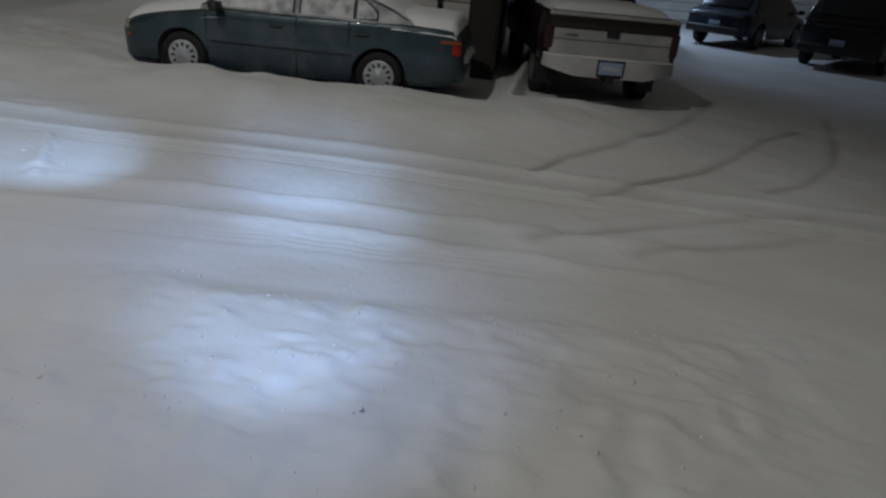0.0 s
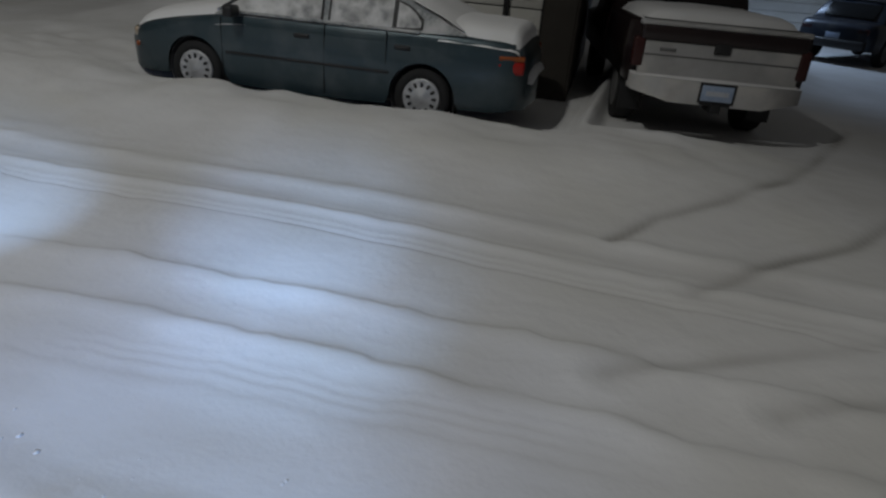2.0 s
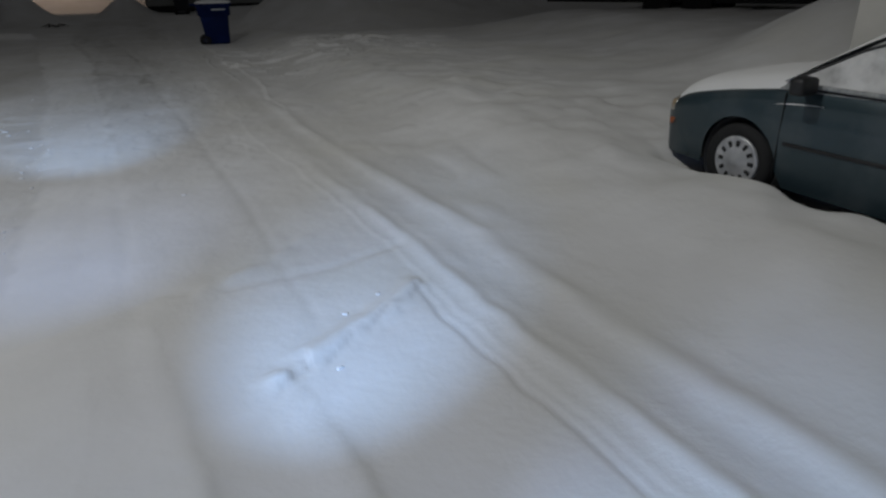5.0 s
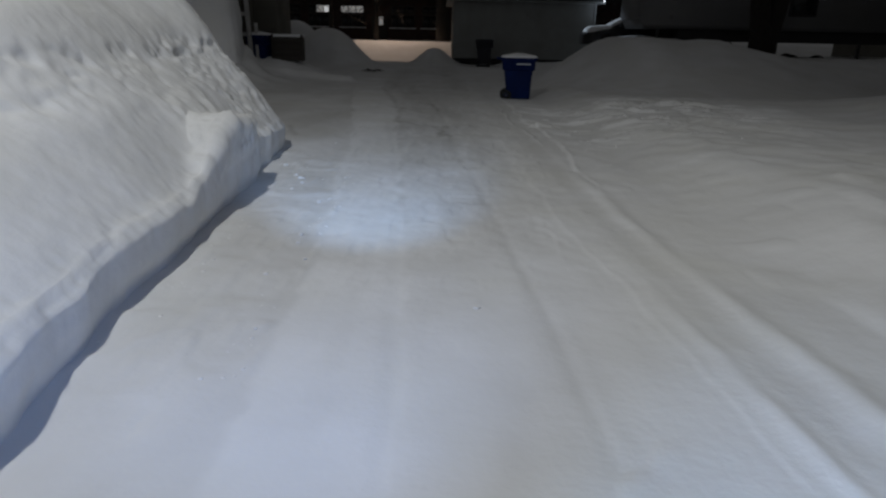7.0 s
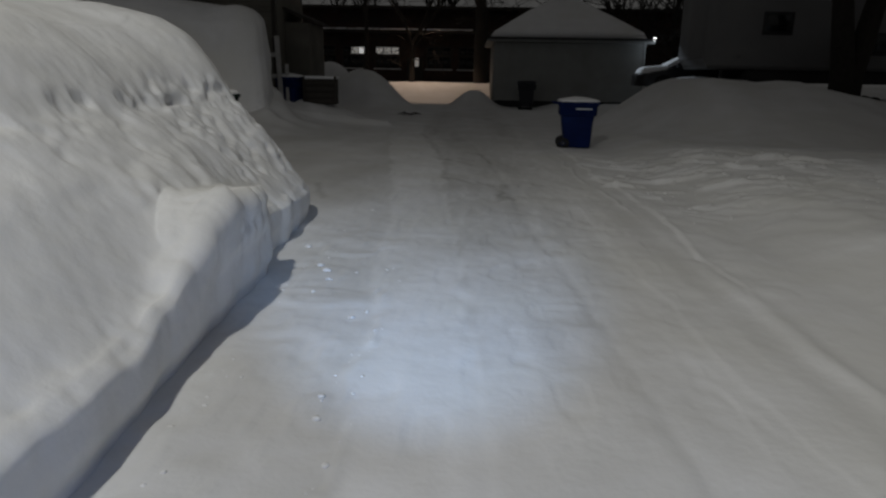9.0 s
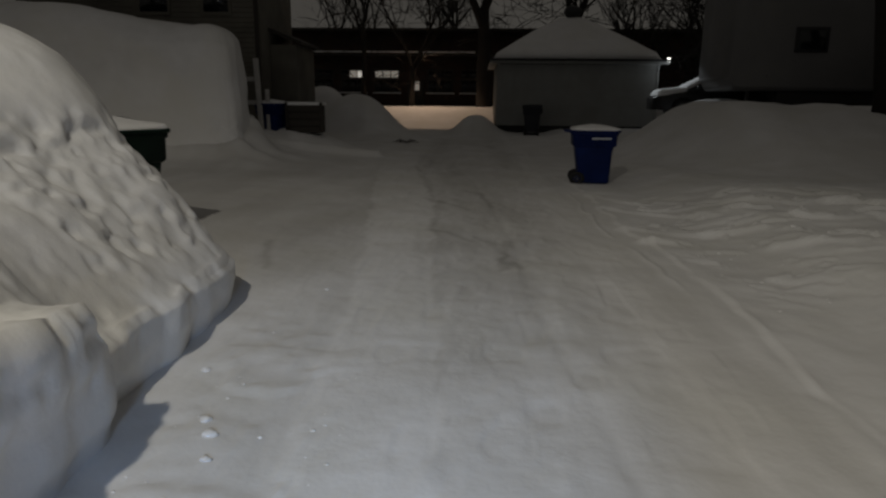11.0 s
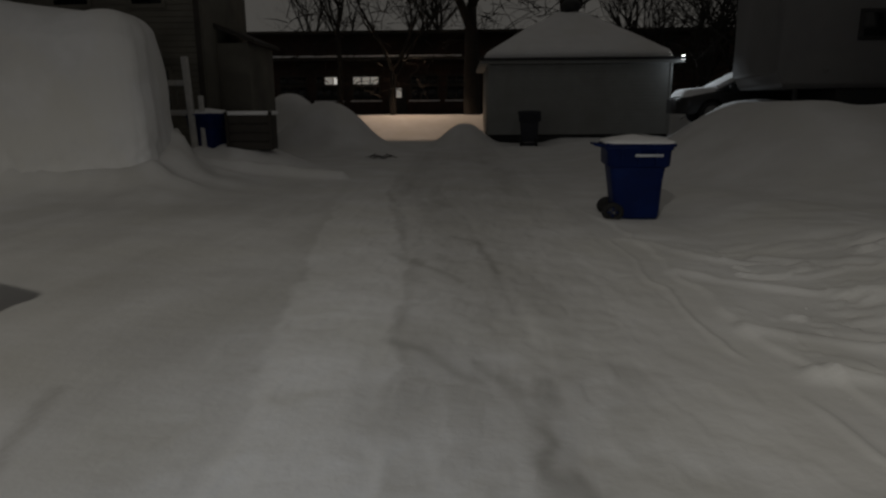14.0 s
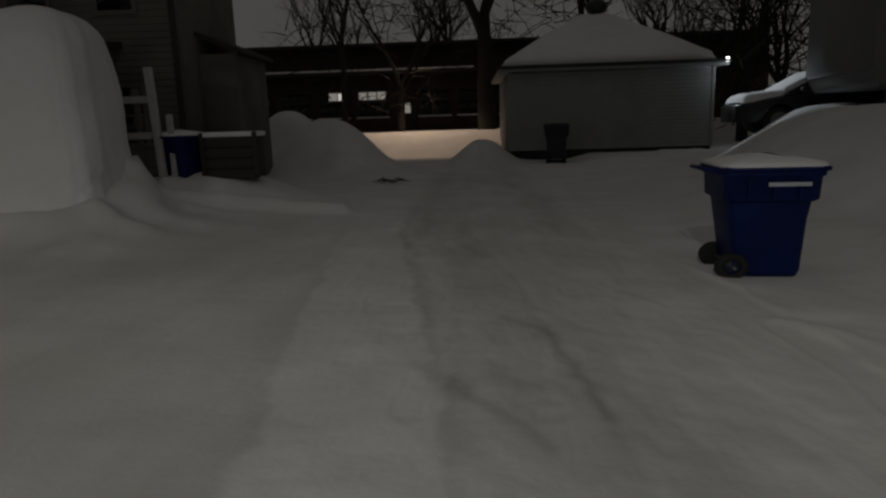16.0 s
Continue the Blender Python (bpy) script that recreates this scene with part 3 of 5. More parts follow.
def along_outline(outline, fine, coarse, near):
    """Points along a closed, rounded outline, close together where near() says so."""
    pts = np.array(outline, float)
    for k in range(2):
        nxt = np.roll(pts, -1, 0)
        pts = np.stack([0.75 * pts + 0.25 * nxt, 0.25 * pts + 0.75 * nxt], 1).reshape(-1, 2)
    out = []
    for a, b in zip(pts, np.roll(pts, -1, 0)):
        n = max(1, int(math.ceil(np.hypot(*(b - a)) / (fine if near(*a) else coarse))))
        out += [a + (b - a) * k / n for k in range(n)]
    return np.array(out)


def swept_heap(name, foot, spine, profile, relief, label, seed):
    """A heap swept round its foot: each section climbs from the foot to the spine."""
    a, b = np.array(spine[0]), np.array(spine[1])
    t = np.clip(((foot - a) @ (b - a)) / ((b - a) @ (b - a)), 0, 1)
    inward = a + t[:, None] * (b - a) - foot
    reach = np.hypot(inward[:, 0], inward[:, 1])
    inward = inward / reach[:, None]
    x, y = foot[:, 0], foot[:, 1]
    off, z = profile(x, y)
    wave = 0.045 * vnoise(x * 1.5, y * 1.5, seed) + 0.022 * vnoise(x * 4, y * 4, seed + 1)
    off = np.minimum(off + wave * np.exp(-off / 0.5), reach)
    # all sections meet in one crest along the spine
    close = sstep(0.0, 1.0, (off - reach + 1.3) / 1.3)
    slope, level = np.polyfit(t, z[-1], 1)
    z = z + (level + slope * t - z) * close
    P = np.stack([x + inward[:, 0] * off, y + inward[:, 1] * off, z], -1)
    for k in range(2):
        du = np.gradient(P, axis=0)
        ds = np.roll(P, -1, 1) - np.roll(P, 1, 1)
        n = np.cross(du, ds)
        n = n / np.maximum(np.linalg.norm(n, axis=-1, keepdims=True), 1e-9)
        if n[..., 2].mean() < 0:
            n = -n
        P = P + n * ((1 - close) * relief(P[..., 0], P[..., 1], P[..., 2], off, k))[..., None]
    rows, cols = P.shape[:2]
    i = np.arange(rows * cols).reshape(rows, cols)
    j = np.roll(i, -1, 1)
    quads = np.stack([i[:-1], j[:-1], j[1:], i[1:]], -1).reshape(-1, 4)
    mesh = bpy.data.meshes.new(name)
    mesh.from_pydata(P.reshape(-1, 3).tolist(), [], quads.tolist())
    mesh.materials.append(PILE)
    mesh.shade_smooth()
    return tagged(new(name, mesh), label, "snow bank", kind="structure")


BANK_CLIMB = [(0.0, 0.0), (0.06, 0.03), (0.50, 0.31), (0.86, 0.48), (0.96, 0.555), (1.15, 0.69), (1.45, 0.83), (1.9, 0.93), (2.6, 0.985), (3.4, 1.0)]


def bank_profile(x, y):
    """A cut, undercut face; then a planed slope, a pocked step and a smooth cap."""
    tall = 2.2 - 0.85 * (1 - sstep(1.5, 5.0, y)) + 0.06 * vnoise(x * 0.6, y * 0.6, 61) - 0.05 * sstep(8.0, 9.6, y)
    face = 0.37 + 0.05 * vnoise(x * 1.2, y * 1.6, 62) + 0.02 * vnoise(x * 6, y * 6, 63)
    face = face + (0.34 + 0.06 * vnoise(x * 2.2, y * 2.2, 65)) * sstep(4.2, 5.7, y) * (1 - sstep(6.38, 6.62, y)) * sstep(-2.6, -2.15, x)
    t = np.linspace(0, 1, 30)[:, None]
    z0 = -0.2 + (face + 0.2) * t
    o0 = 0.05 * (1 - sstep(0.0, 0.20, z0)) + 0.05 * sstep(-0.07, 0.0, z0 - face) ** 2
    steps = np.concatenate([np.arange(0.07, 1.6, 0.020), np.arange(1.6, 2.6, 0.04), np.arange(2.6, 6.0, 0.2)])
    run = (steps[:, None] - 0.08) * (1 + 0.60 * sstep(8.0, 9.2, y) + 0 * x)
    share = np.interp(run, [p for p, q in BANK_CLIMB], [q for p, q in BANK_CLIMB])
    share[2:-2] = (share[:-4] + share[1:-3] + share[2:-2] + share[3:-1] + share[4:]) / 5
    z1 = 0.40 + (tall - 0.40) * share
    # the block's top runs back level until the slope overtakes it
    z1 = 0.5 * (z1 + face + np.sqrt((z1 - face) ** 2 + 0.0012)) - 0.012
    return np.concatenate([o0, steps[:, None] + 0 * x]), np.concatenate([z0, z1])


def bank_relief(x, y, z, off, k):
    if k == 0:
        return 0.020 * vnoise3(x * 1.3, y * 1.3, z * 1.3, 66) * sstep(0.05, 0.4, z)
    block = bump(y, y, 5.9, 5.9, 0.9, 0.9) * (1 - sstep(0.75, 1.1, z)) * sstep(0.25, 0.6, z)
    torn = sstep(6.8, 7.5, y) * sstep(0.46, 0.62, z) * (1 - sstep(1.3, 1.6, z))
    step = gauss(z - 1.22 - 0.05 * vnoise(y * 1.2, 0 * y, 67), 0.17)
    w = np.clip(0.05 + 0.30 * gauss(off - 0.07, 0.09) * sstep(0.22, 0.34, z) + 0.45 * block + 0.65 * torn + 0.35 * step, 0, 1)
    n1, n2, n3 = vnoise3(x * 5, y * 5, z * 5, 68), vnoise3(x * 11, y * 11, z * 11, 69), vnoise3(x * 16, y * 16, z * 16, 70)
    push = w * (-0.060 * np.clip(n1 - 0.10, 0, 1) - 0.060 * np.clip(n2 - 0.05, 0, 1) + 0.022 * vnoise3(x * 2.6, y * 2.6, z * 2.6, 73) + 0.010 * n3)
    # a thrown-up block that stands proud of the slope
    push = push + 0.06 * sstep(4.8, 5.3, y + 0.5 * (0.6 - z) + 0.10 * n1) * (1 - sstep(6.2, 6.5, y + 0.05 * n2)) * sstep(0.30, 0.5, z) * (1 - sstep(0.80, 1.0, z + 0.06 * n1)) * sstep(-2.9, -2.6, x)
    push = push + 0.022 * vnoise3(x * 2.5, y * 3.5, z * 1.2, 85) * (1 - sstep(0.30, 0.45, z)) * sstep(0.05, 0.15, z)
    pits = gauss(z - 1.29 - 0.05 * vnoise(y * 1.2, 0 * y, 60), 0.055) + 0.6 * gauss(z - 1.05, 0.05)
    push = push - 0.040 * pits * sstep(0.15, 0.50, vnoise3(x * 5, y * 6.0, z * 5, 74))
    return push + (0.004 * vnoise3(x * 9, y * 9, z * 9, 78) + 0.0025 * n3) * sstep(0.0, 0.1, z)


# the ploughed bank along the lane
BANK_FOOT = along_outline([(-1.35, -0.6), (-1.50, 1.0), (-1.58, 2.2), (-1.72, 3.1), (-1.72, 4.0), (-1.80, 5.0), (-1.86, 6.0), (-1.80, 6.50), (-2.00, 6.72), (-1.94, 7.6), (-1.97, 8.35), (-2.12, 8.75), (-2.55, 9.35), (-3.1, 9.8), (-4.6, 10.0), (-9.5, 10.0), (-9.5, -0.8), (-3.5, -1.6), (-1.9, -1.4)],
                          0.025, 0.16, lambda x, y: x > -4.2 and y > 0.5)
swept_heap("snow_bank", BANK_FOOT, ((-5.6, 2.2), (-5.6, 7.0)), bank_profile, bank_relief, "tall ploughed snow bank with a steep broken edge", 60)


def pile_profile(x, y):
    """A steep rounded face that leans back, then a domed top."""
    tall = 3.26 + 0.08 * vnoise(x * 0.9, y * 0.9, 71) - 0.16 * gauss(x + 7.0, 0.6) + 0.40 * (1 - sstep(-10.0, -7.6, x))
    face = 2.50 + 0.10 * vnoise(x * 2, y * 2, 72)
    lean = 0.26 + 0 * x
    t = np.linspace(0, 1, 46)[:, None]
    off = np.concatenate([0.26 * t ** 1.6 + 0 * x, np.concatenate([np.arange(0.28, 1.6, 0.03), np.arange(1.6, 6.0, 0.15)])[:, None] + 0 * x])
    z = face * np.clip(off / 0.26, 0, 1) ** 0.62 + (tall - face) * (1 - np.exp(-(np.clip(off - 0.16, 0, None) / lean) ** 1.2))
    return off, z - 0.25 * (1 - sstep(0.0, 0.02, off))


def pile_relief(x, y, z, off, k):
    if k == 0:
        return 0.07 * vnoise3(x * 0.9, y * 0.9, z * 0.9, 80) * sstep(0.2, 0.7, z)
    w = 0.18 + 0.7 * (1 - sstep(0.5, 1.3, z))
    push = w * (-0.09 * np.clip(vnoise3(x * 3.5, y * 3.5, z * 3.5, 81) - 0.1, 0, 1) - 0.05 * np.clip(vnoise3(x * 8, y * 8, z * 8, 82) - 0.1, 0, 1))
    return push + 0.026 * vnoise3(x * 2.2, y * 2.2, z * 2.2, 83) + 0.004 * vnoise3(x * 9, y * 9, z * 9, 84)


# the big pile at the back of the yard
swept_heap("snow_pile", along_outline(PILE_FOOT, 0.05, 0.16, lambda x, y: y < 19 or x > -7), ((-10.8, 19.7), (-6.75, 19.75)), pile_profile, pile_relief, "high rounded snow pile at the end of the yard", 79)


# ---- vehicles ----
def curve(points, x):
    px, pz = zip(*points)
    x0 = min(max(x, px[0]), px[-1])
    i = max(k for k in range(len(px)) if px[k] <= x0)
    if i == len(px) - 1:
        return pz[-1]
    t = (x0 - px[i]) / (px[i + 1] - px[i])
    m0 = (pz[min(i + 1, len(px) - 1)] - pz[max(i - 1, 0)]) / (px[min(i + 1, len(px) - 1)] - px[max(i - 1, 0)]) * (px[i + 1] - px[i])
    m1 = (pz[min(i + 2, len(px) - 1)] - pz[i]) / (px[min(i + 2, len(px) - 1)] - px[i]) * (px[i + 1] - px[i])
    return (2 * t ** 3 - 3 * t * t + 1) * pz[i] + (t ** 3 - 2 * t * t + t) * m0 + (3 * t * t - 2 * t ** 3) * pz[i + 1] + (t ** 3 - t * t) * m1


def add_wheel(car, x, y, hub, radius, rim, side, cap=HUBCAP, width=0.18):
    """side: +1 for the outer face towards +y."""
    m = pose(x, y, hub) @ (Matrix.Identity(4) if side > 0 else pose(0, 0, 0, 0, 0, 180))
    tyre = part("wheel", bm_lathe([(rim * 0.9, -width), (radius * 0.93, -width), (radius, -width * 0.82), (radius, -0.03), (radius * 0.95, 0.0), (rim * 1.06, 0.004), (rim, -0.015)]), RUBBER, car, "black snow-dusted tyre")
    tyre.matrix_local = m
    disc = part("hubcap", bm_lathe([(rim, -0.03), (rim * 1.02, 0.004), (rim * 0.93, 0.012), (rim * 0.80, -0.004), (rim * 0.55, 0.012), (rim * 0.26, 0.020), (rim * 0.22, 0.026), (0.01, 0.028)], 36), cap, tyre, "silver hubcap with oval slots")
    if cap is HUBCAP:
        first = part("slot", bm_box(0, 0, 0, rim * 0.26, 0.012, rim * 0.15, 0.004, seg=1), BLACK, tyre)
        for k in range(12):
            a = 2 * math.pi * k / 12
            slot = first
            if k:
                slot = new("slot", first.data)
                slot.parent = tyre
            slot.matrix_local = pose(rim * 0.70 * math.cos(a), 0.006, rim * 0.70 * math.sin(a), 0, -math.degrees(a), 0)
    return disc


def car_shell(spec, stations, arch=None):
    """The lower body: a skin over cross sections, with wheel openings cut into its flanks."""
    rows = []
    for x in stations:
        half, top, low = curve(spec["half"], x), curve(spec["deck"], x), curve(spec["sill"], x)
        for wx in spec["axles"]:
            if abs(x - wx) < spec["arch"]:
                low = max(low, spec["hub"] + math.sqrt(max(spec["arch"] ** 2 - (x - wx) ** 2, 0)))
        low = min(low, top - 0.05)
        row = []
        for k in range(9):
            t = k / 8
            z = low + (top - 0.05 - low) * t
            f = (z - 0.15) / max(spec["belt"] - 0.15, 0.1)
            bulge = 1 - 0.055 * abs(f - 0.55) ** 1.6 * 2.2
            row.append((x, half * bulge, z))
        y0 = row[-1][1]
        row += [(x, y0 - 0.03, top - 0.015), (x, y0 - 0.09, top + 0.004), (x, y0 * 0.5, top + 0.022), (x, 0, top + 0.03)]
        row += [(px, -py, pz) for px, py, pz in row[-2::-1]]
        rows.append(row)
    return bm_loft(rows)


def station_list(a, b, n, extra=()):
    return sorted({round(a + (b - a) * k / n, 4) for k in range(n + 1)} | {round(e, 4) for e in extra})


def cabin_rows(spec, lift=0.0, inset=0.0, x0=None, x1=None, n=26):
    a, b = x0 if x0 is not None else spec["roof"][0][0], x1 if x1 is not None else spec["roof"][-1][0]
    rows = []
    for k in range(n + 1):
        x = a + (b - a) * k / n
        top = curve(spec["roof"], x) + lift
        belt = spec["belt_at"](x) - 0.03
        half = curve(spec["half"], x) * 0.955 - inset
        tall = max(top - belt, 0.01)
        narrow = half - 0.30 * tall
        rows.append([(x, half, belt), (x, half - 0.10 * tall, belt + tall * 0.33), (x, half - 0.20 * tall, belt + tall * 0.66), (x, narrow, belt + tall * 0.90), (x, narrow - 0.05, belt + tall * 0.98), (x, narrow * 0.5, top + 0.015), (x, 0, top + 0.02)])
        rows[-1] += [(px, -py, pz) for px, py, pz in rows[-1][-2::-1]]
    return rows


def side_pane(spec, corners, out, n=8):
    """A pane on the +y flank between (x, z low, z high) stations, out: how far proud of the flank."""
    rows = []
    for x, lo, hi in corners:
        top = curve(spec["roof"], x)
        belt = spec["belt_at"](x) - 0.03
        half = curve(spec["half"], x) * 0.955
        tall = max(top - belt, 0.01)
        row = []
        for k in range(n + 1):
            z = lo + (hi - lo) * k / n
            f = (z - belt) / tall
            row.append((x, half - 0.30 * tall * min(max(f, 0), 1) + out, z))
        rows.append(row)
    b = bm_loft(rows, cap=False)
    return b


def drape(spec_half, deck, x0, x1, width, thick, seed, n=30, m=18, crown=0.03, droop=0.0):
    """A quilt of snow over a deck."""
    rows = []
    for i in range(n + 1):
        x = x0 + (x1 - x0) * i / n
        row = []
        e = min(i, n - i) / n
        for j in range(m + 1):
            v = 2 * j / m - 1
            edge = min(1.0, (1 - abs(v)) * 5) ** 0.5 * min(1.0, e * 9) ** 0.5
            y = v * (curve(spec_half, x) * width + 0.015 * noise.noise((x * 4, v * 2, seed)))
            z = deck(x) + crown * (1 - v * v) + thick * edge + 0.012 * noise.noise((x * 5, y * 5, seed)) * edge - (0.03 if edge < 0.05 else 0) - droop * abs(v) ** 6
            row.append((x, y, z))
        rows.append(row)
    return bm_loft(rows, cap=False)


SEDAN = {
    "half": [(-2.22, 0.62), (-2.12, 0.76), (-1.7, 0.815), (-0.6, 0.835), (0.8, 0.835), (1.5, 0.815), (1.9, 0.75), (2.06, 0.66), (2.12, 0.52)],
    "deck": [(-2.22, 0.70), (-2.14, 0.86), (-2.0, 0.90), (-1.35, 0.92), (-0.2, 0.90), (0.75, 0.88), (1.2, 0.82), (1.75, 0.72), (2.0, 0.62), (2.12, 0.50)],
    "sill": [(-2.22, 0.36), (-2.1, 0.26), (-1.7, 0.22), (0.0, 0.17), (1.7, 0.20), (2.0, 0.20), (2.12, 0.26)],
    "axles": (-1.2325, 1.2325), "arch": 0.335, "hub": 0.285, "belt": 0.9,
    "roof": [(-1.62, 0.90), (-1.2, 1.10), (-0.85, 1.245), (-0.45, 1.295), (0.0, 1.305), (0.30, 1.27), (0.62, 1.10), (0.98, 0.86)],
    "belt_at": lambda x: 0.90 - 0.02 * x,
}


def sedan(m):
    car = empty("sedan", m, "snow-covered dark teal four-door sedan with silver hubcaps", "car")
    S = SEDAN
    st = station_list(-2.22, 2.12, 64, [a + s * S["arch"] * f for a in S["axles"] for s in (-1, 1) for f in (0.4, 0.75, 0.92, 0.985, 1.0)])
    body = part("body", car_shell(S, st), PAINT, car)
    part("cabin", bm_loft(cabin_rows(S)), DUSTED, car, "pillars and roof rails dusted with snow")
    # dark under-floor
    part("underbody", bm_box(0, 0, 0.27, 3.9, 1.36, 0.16, 0.03), BLACK, car, "dark underbody")
    for wx in S["axles"]:
        for s in (1, -1):
            add_wheel(car, wx, s * 0.80, S["hub"], 0.285, 0.185, s)
            lin = part("wheel_well", bm_lathe([(0.33, -0.30), (0.335, -0.02), (0.32, -0.02), (0.315, -0.29)]), BLACK, car)
            lin.matrix_local = pose(wx, s * 0.79, S["hub"]) @ (Matrix.Identity(4) if s > 0 else pose(0, 0, 0, 0, 0, 180))
    # flank panes crusted with snow, black frames and pillars
    front = [(0.86, 0.895, 0.93), (0.70, 0.89, 1.02), (0.50, 0.89, 1.13), (0.30, 0.895, 1.205), (0.10, 0.90, 1.235), (-0.10, 0.90, 1.245), (-0.17, 0.90, 1.245)]
    rear = [(-0.27, 0.905, 1.245), (-0.45, 0.91, 1.24), (-0.65, 0.91, 1.225), (-0.82, 0.915, 1.19), (-0.90, 0.915, 1.165)]
    quarter = [(-0.945, 0.92, 1.145), (-1.04, 0.925, 1.11), (-1.12, 0.93, 1.06), (-1.18, 0.94, 0.99)]
    grown = lambda rows: [(x + (0.025 if k == 0 else -0.025 if k == len(rows) - 1 else 0), lo - 0.022, hi + 0.022) for k, (x, lo, hi) in enumerate(rows)]
    for rows, name in ((front, "front_door_window"), (rear, "rear_door_window"), (quarter, "quarter_window")):
        for s in (1, -1):
            frame_bm, pane_bm = side_pane(S, grown(rows), 0.006), side_pane(S, rows, 0.012)
            for b in (frame_bm, pane_bm):
                if s < 0:
                    bmesh.ops.scale(b, vec=(1, -1, 1), verts=b.verts[:])
            win = part(name, frame_bm, BLACK, car, "black window frame")
            part("pane", pane_bm, FROST, win, "window pane crusted with snow")
    # flank details
    for s in (1, -1):
        w = 0.836 * s
        part("ledge_snow", bm_box(-0.18, s * 0.798, 0.898, 2.0, 0.045, 0.03, 0.012, seg=2), DUSTED, car, "line of snow on the window ledge")
        part("side_moulding", bm_box(-0.02, w * 1.001, 0.50, 1.75, 0.018, 0.024, 0.005), BLACK, car, "black rubbing strip")
        for hx in (0.02, -1.02):
            part("door_handle", bm_box(hx, w * 0.992, 0.745, 0.16, 0.03, 0.04, 0.012), BLACK, car, "black door handle")
        for sx, lo, hi in ((0.90, 0.24, 0.84), (-0.22, 0.20, 0.88), (-0.86, 0.58, 0.88)):
            part("door_seam", bm_box(sx, w * 0.990, (lo + hi) / 2, 0.004, 0.018, hi - lo), BLACK, car, smooth=False)
        mirror = part("wing_mirror", bm_box(0.72, s * 0.93, 0.915, 0.11, 0.17, 0.115, 0.035, seg=3), BLACK, car, "black wing mirror")
        part("mirror_arm", bm_box(0.74, s * 0.83, 0.89, 0.08, 0.10, 0.04, 0.01), BLACK, mirror)
        tail = part("tail_lamp", bm_box(-2.05, s * 0.685, 0.66, 0.28, 0.17, 0.13, 0.035, rot=pose(0, 0, 0, 0, 0, s * 14)), RED, car, "red tail lamp with amber top")
        part("amber_strip", bm_box(-2.06, s * 0.685, 0.748, 0.25, 0.165, 0.05, 0.016, rot=pose(0, 0, 0, 0, 0, s * 14)), AMBER, tail)
        head = part("headlamp", bm_box(1.97, s * 0.60, 0.575, 0.16, 0.26, 0.10, 0.03, rot=pose(0, 0, 0, 0, -8, s * 28)), CLEAR, car, "snow-dusted headlamp")
        part("indicator", bm_box(1.93, s * 0.715, 0.46, 0.10, 0.05, 0.05, 0.012, rot=pose(0, 0, 0, 0, 0, s * 25)), AMBER, head, "amber side marker")
    part("front_bumper", bm_loft([[(x, y, z) for y, x, z in ((-0.77, 1.72, zz), (-0.74, 1.95, zz), (-0.55, 2.10, zz), (0, 2.17, zz), (0.55, 2.10, zz), (0.74, 1.95, zz), (0.77, 1.72, zz))] for zz in (0.22, 0.30, 0.42, 0.47)], cap=False), PAINT, car)
    part("rear_bumper", bm_loft([[(x, y, z) for y, x, z in ((-0.80, -1.66, zz), (-0.78, -2.0, zz), (-0.60, -2.22, zz), (0, -2.28, zz), (0.60, -2.22, zz), (0.78, -2.0, zz), (0.80, -1.66, zz))] for zz in (0.26, 0.32, 0.50, 0.55)], cap=False), PAINT, car)
    part("bumper_snow", drape(S["half"], lambda x: 0.535, -2.28, -2.12, 0.9, 0.05, 4.4, 6, 20), SNOW, car, "snow on the rear bumper")
    # snow blown thinly over the rear pillars
    for s in (1, -1):
        rows = [row[0:5] for row in cabin_rows(S, 0.004, -0.008, -1.60, -1.27, 10)]
        part("pillar_snow", bm_loft([[(x, s * y, z + 0.004) for x, y, z in row] for row in rows], cap=False), DUSTED, car, "thin snow blown over the rear pillar")
    # snow quilts
    part("bonnet_snow", drape(S["half"], lambda x: curve(S["deck"], x) + 0.01, 0.62, 2.13, 0.985, 0.075, 1.3, crown=0.05, droop=0.085), SNOW, car, "snow blanket on the bonnet")
    part("boot_snow", drape(S["half"], lambda x: curve(S["deck"], x) + 0.01, -2.16, -1.36, 0.985, 0.085, 2.1, droop=0.06), SNOW, car, "snow blanket on the boot lid")
    part("roof_snow", bm_loft([[(x, y * 0.985, z + 0.022 + 0.012 * noise.noise((x * 4, y * 4, 7.0))) for x, y, z in row[3:-3]] for row in cabin_rows(S, 0.02, 0.0, -1.60, 0.98)], cap=False), SNOW, car, "snow blanket on roof and windscreen")
    return car


sedan(pose(5.03, -0.08, -0.01, 0, 0, 93.7))


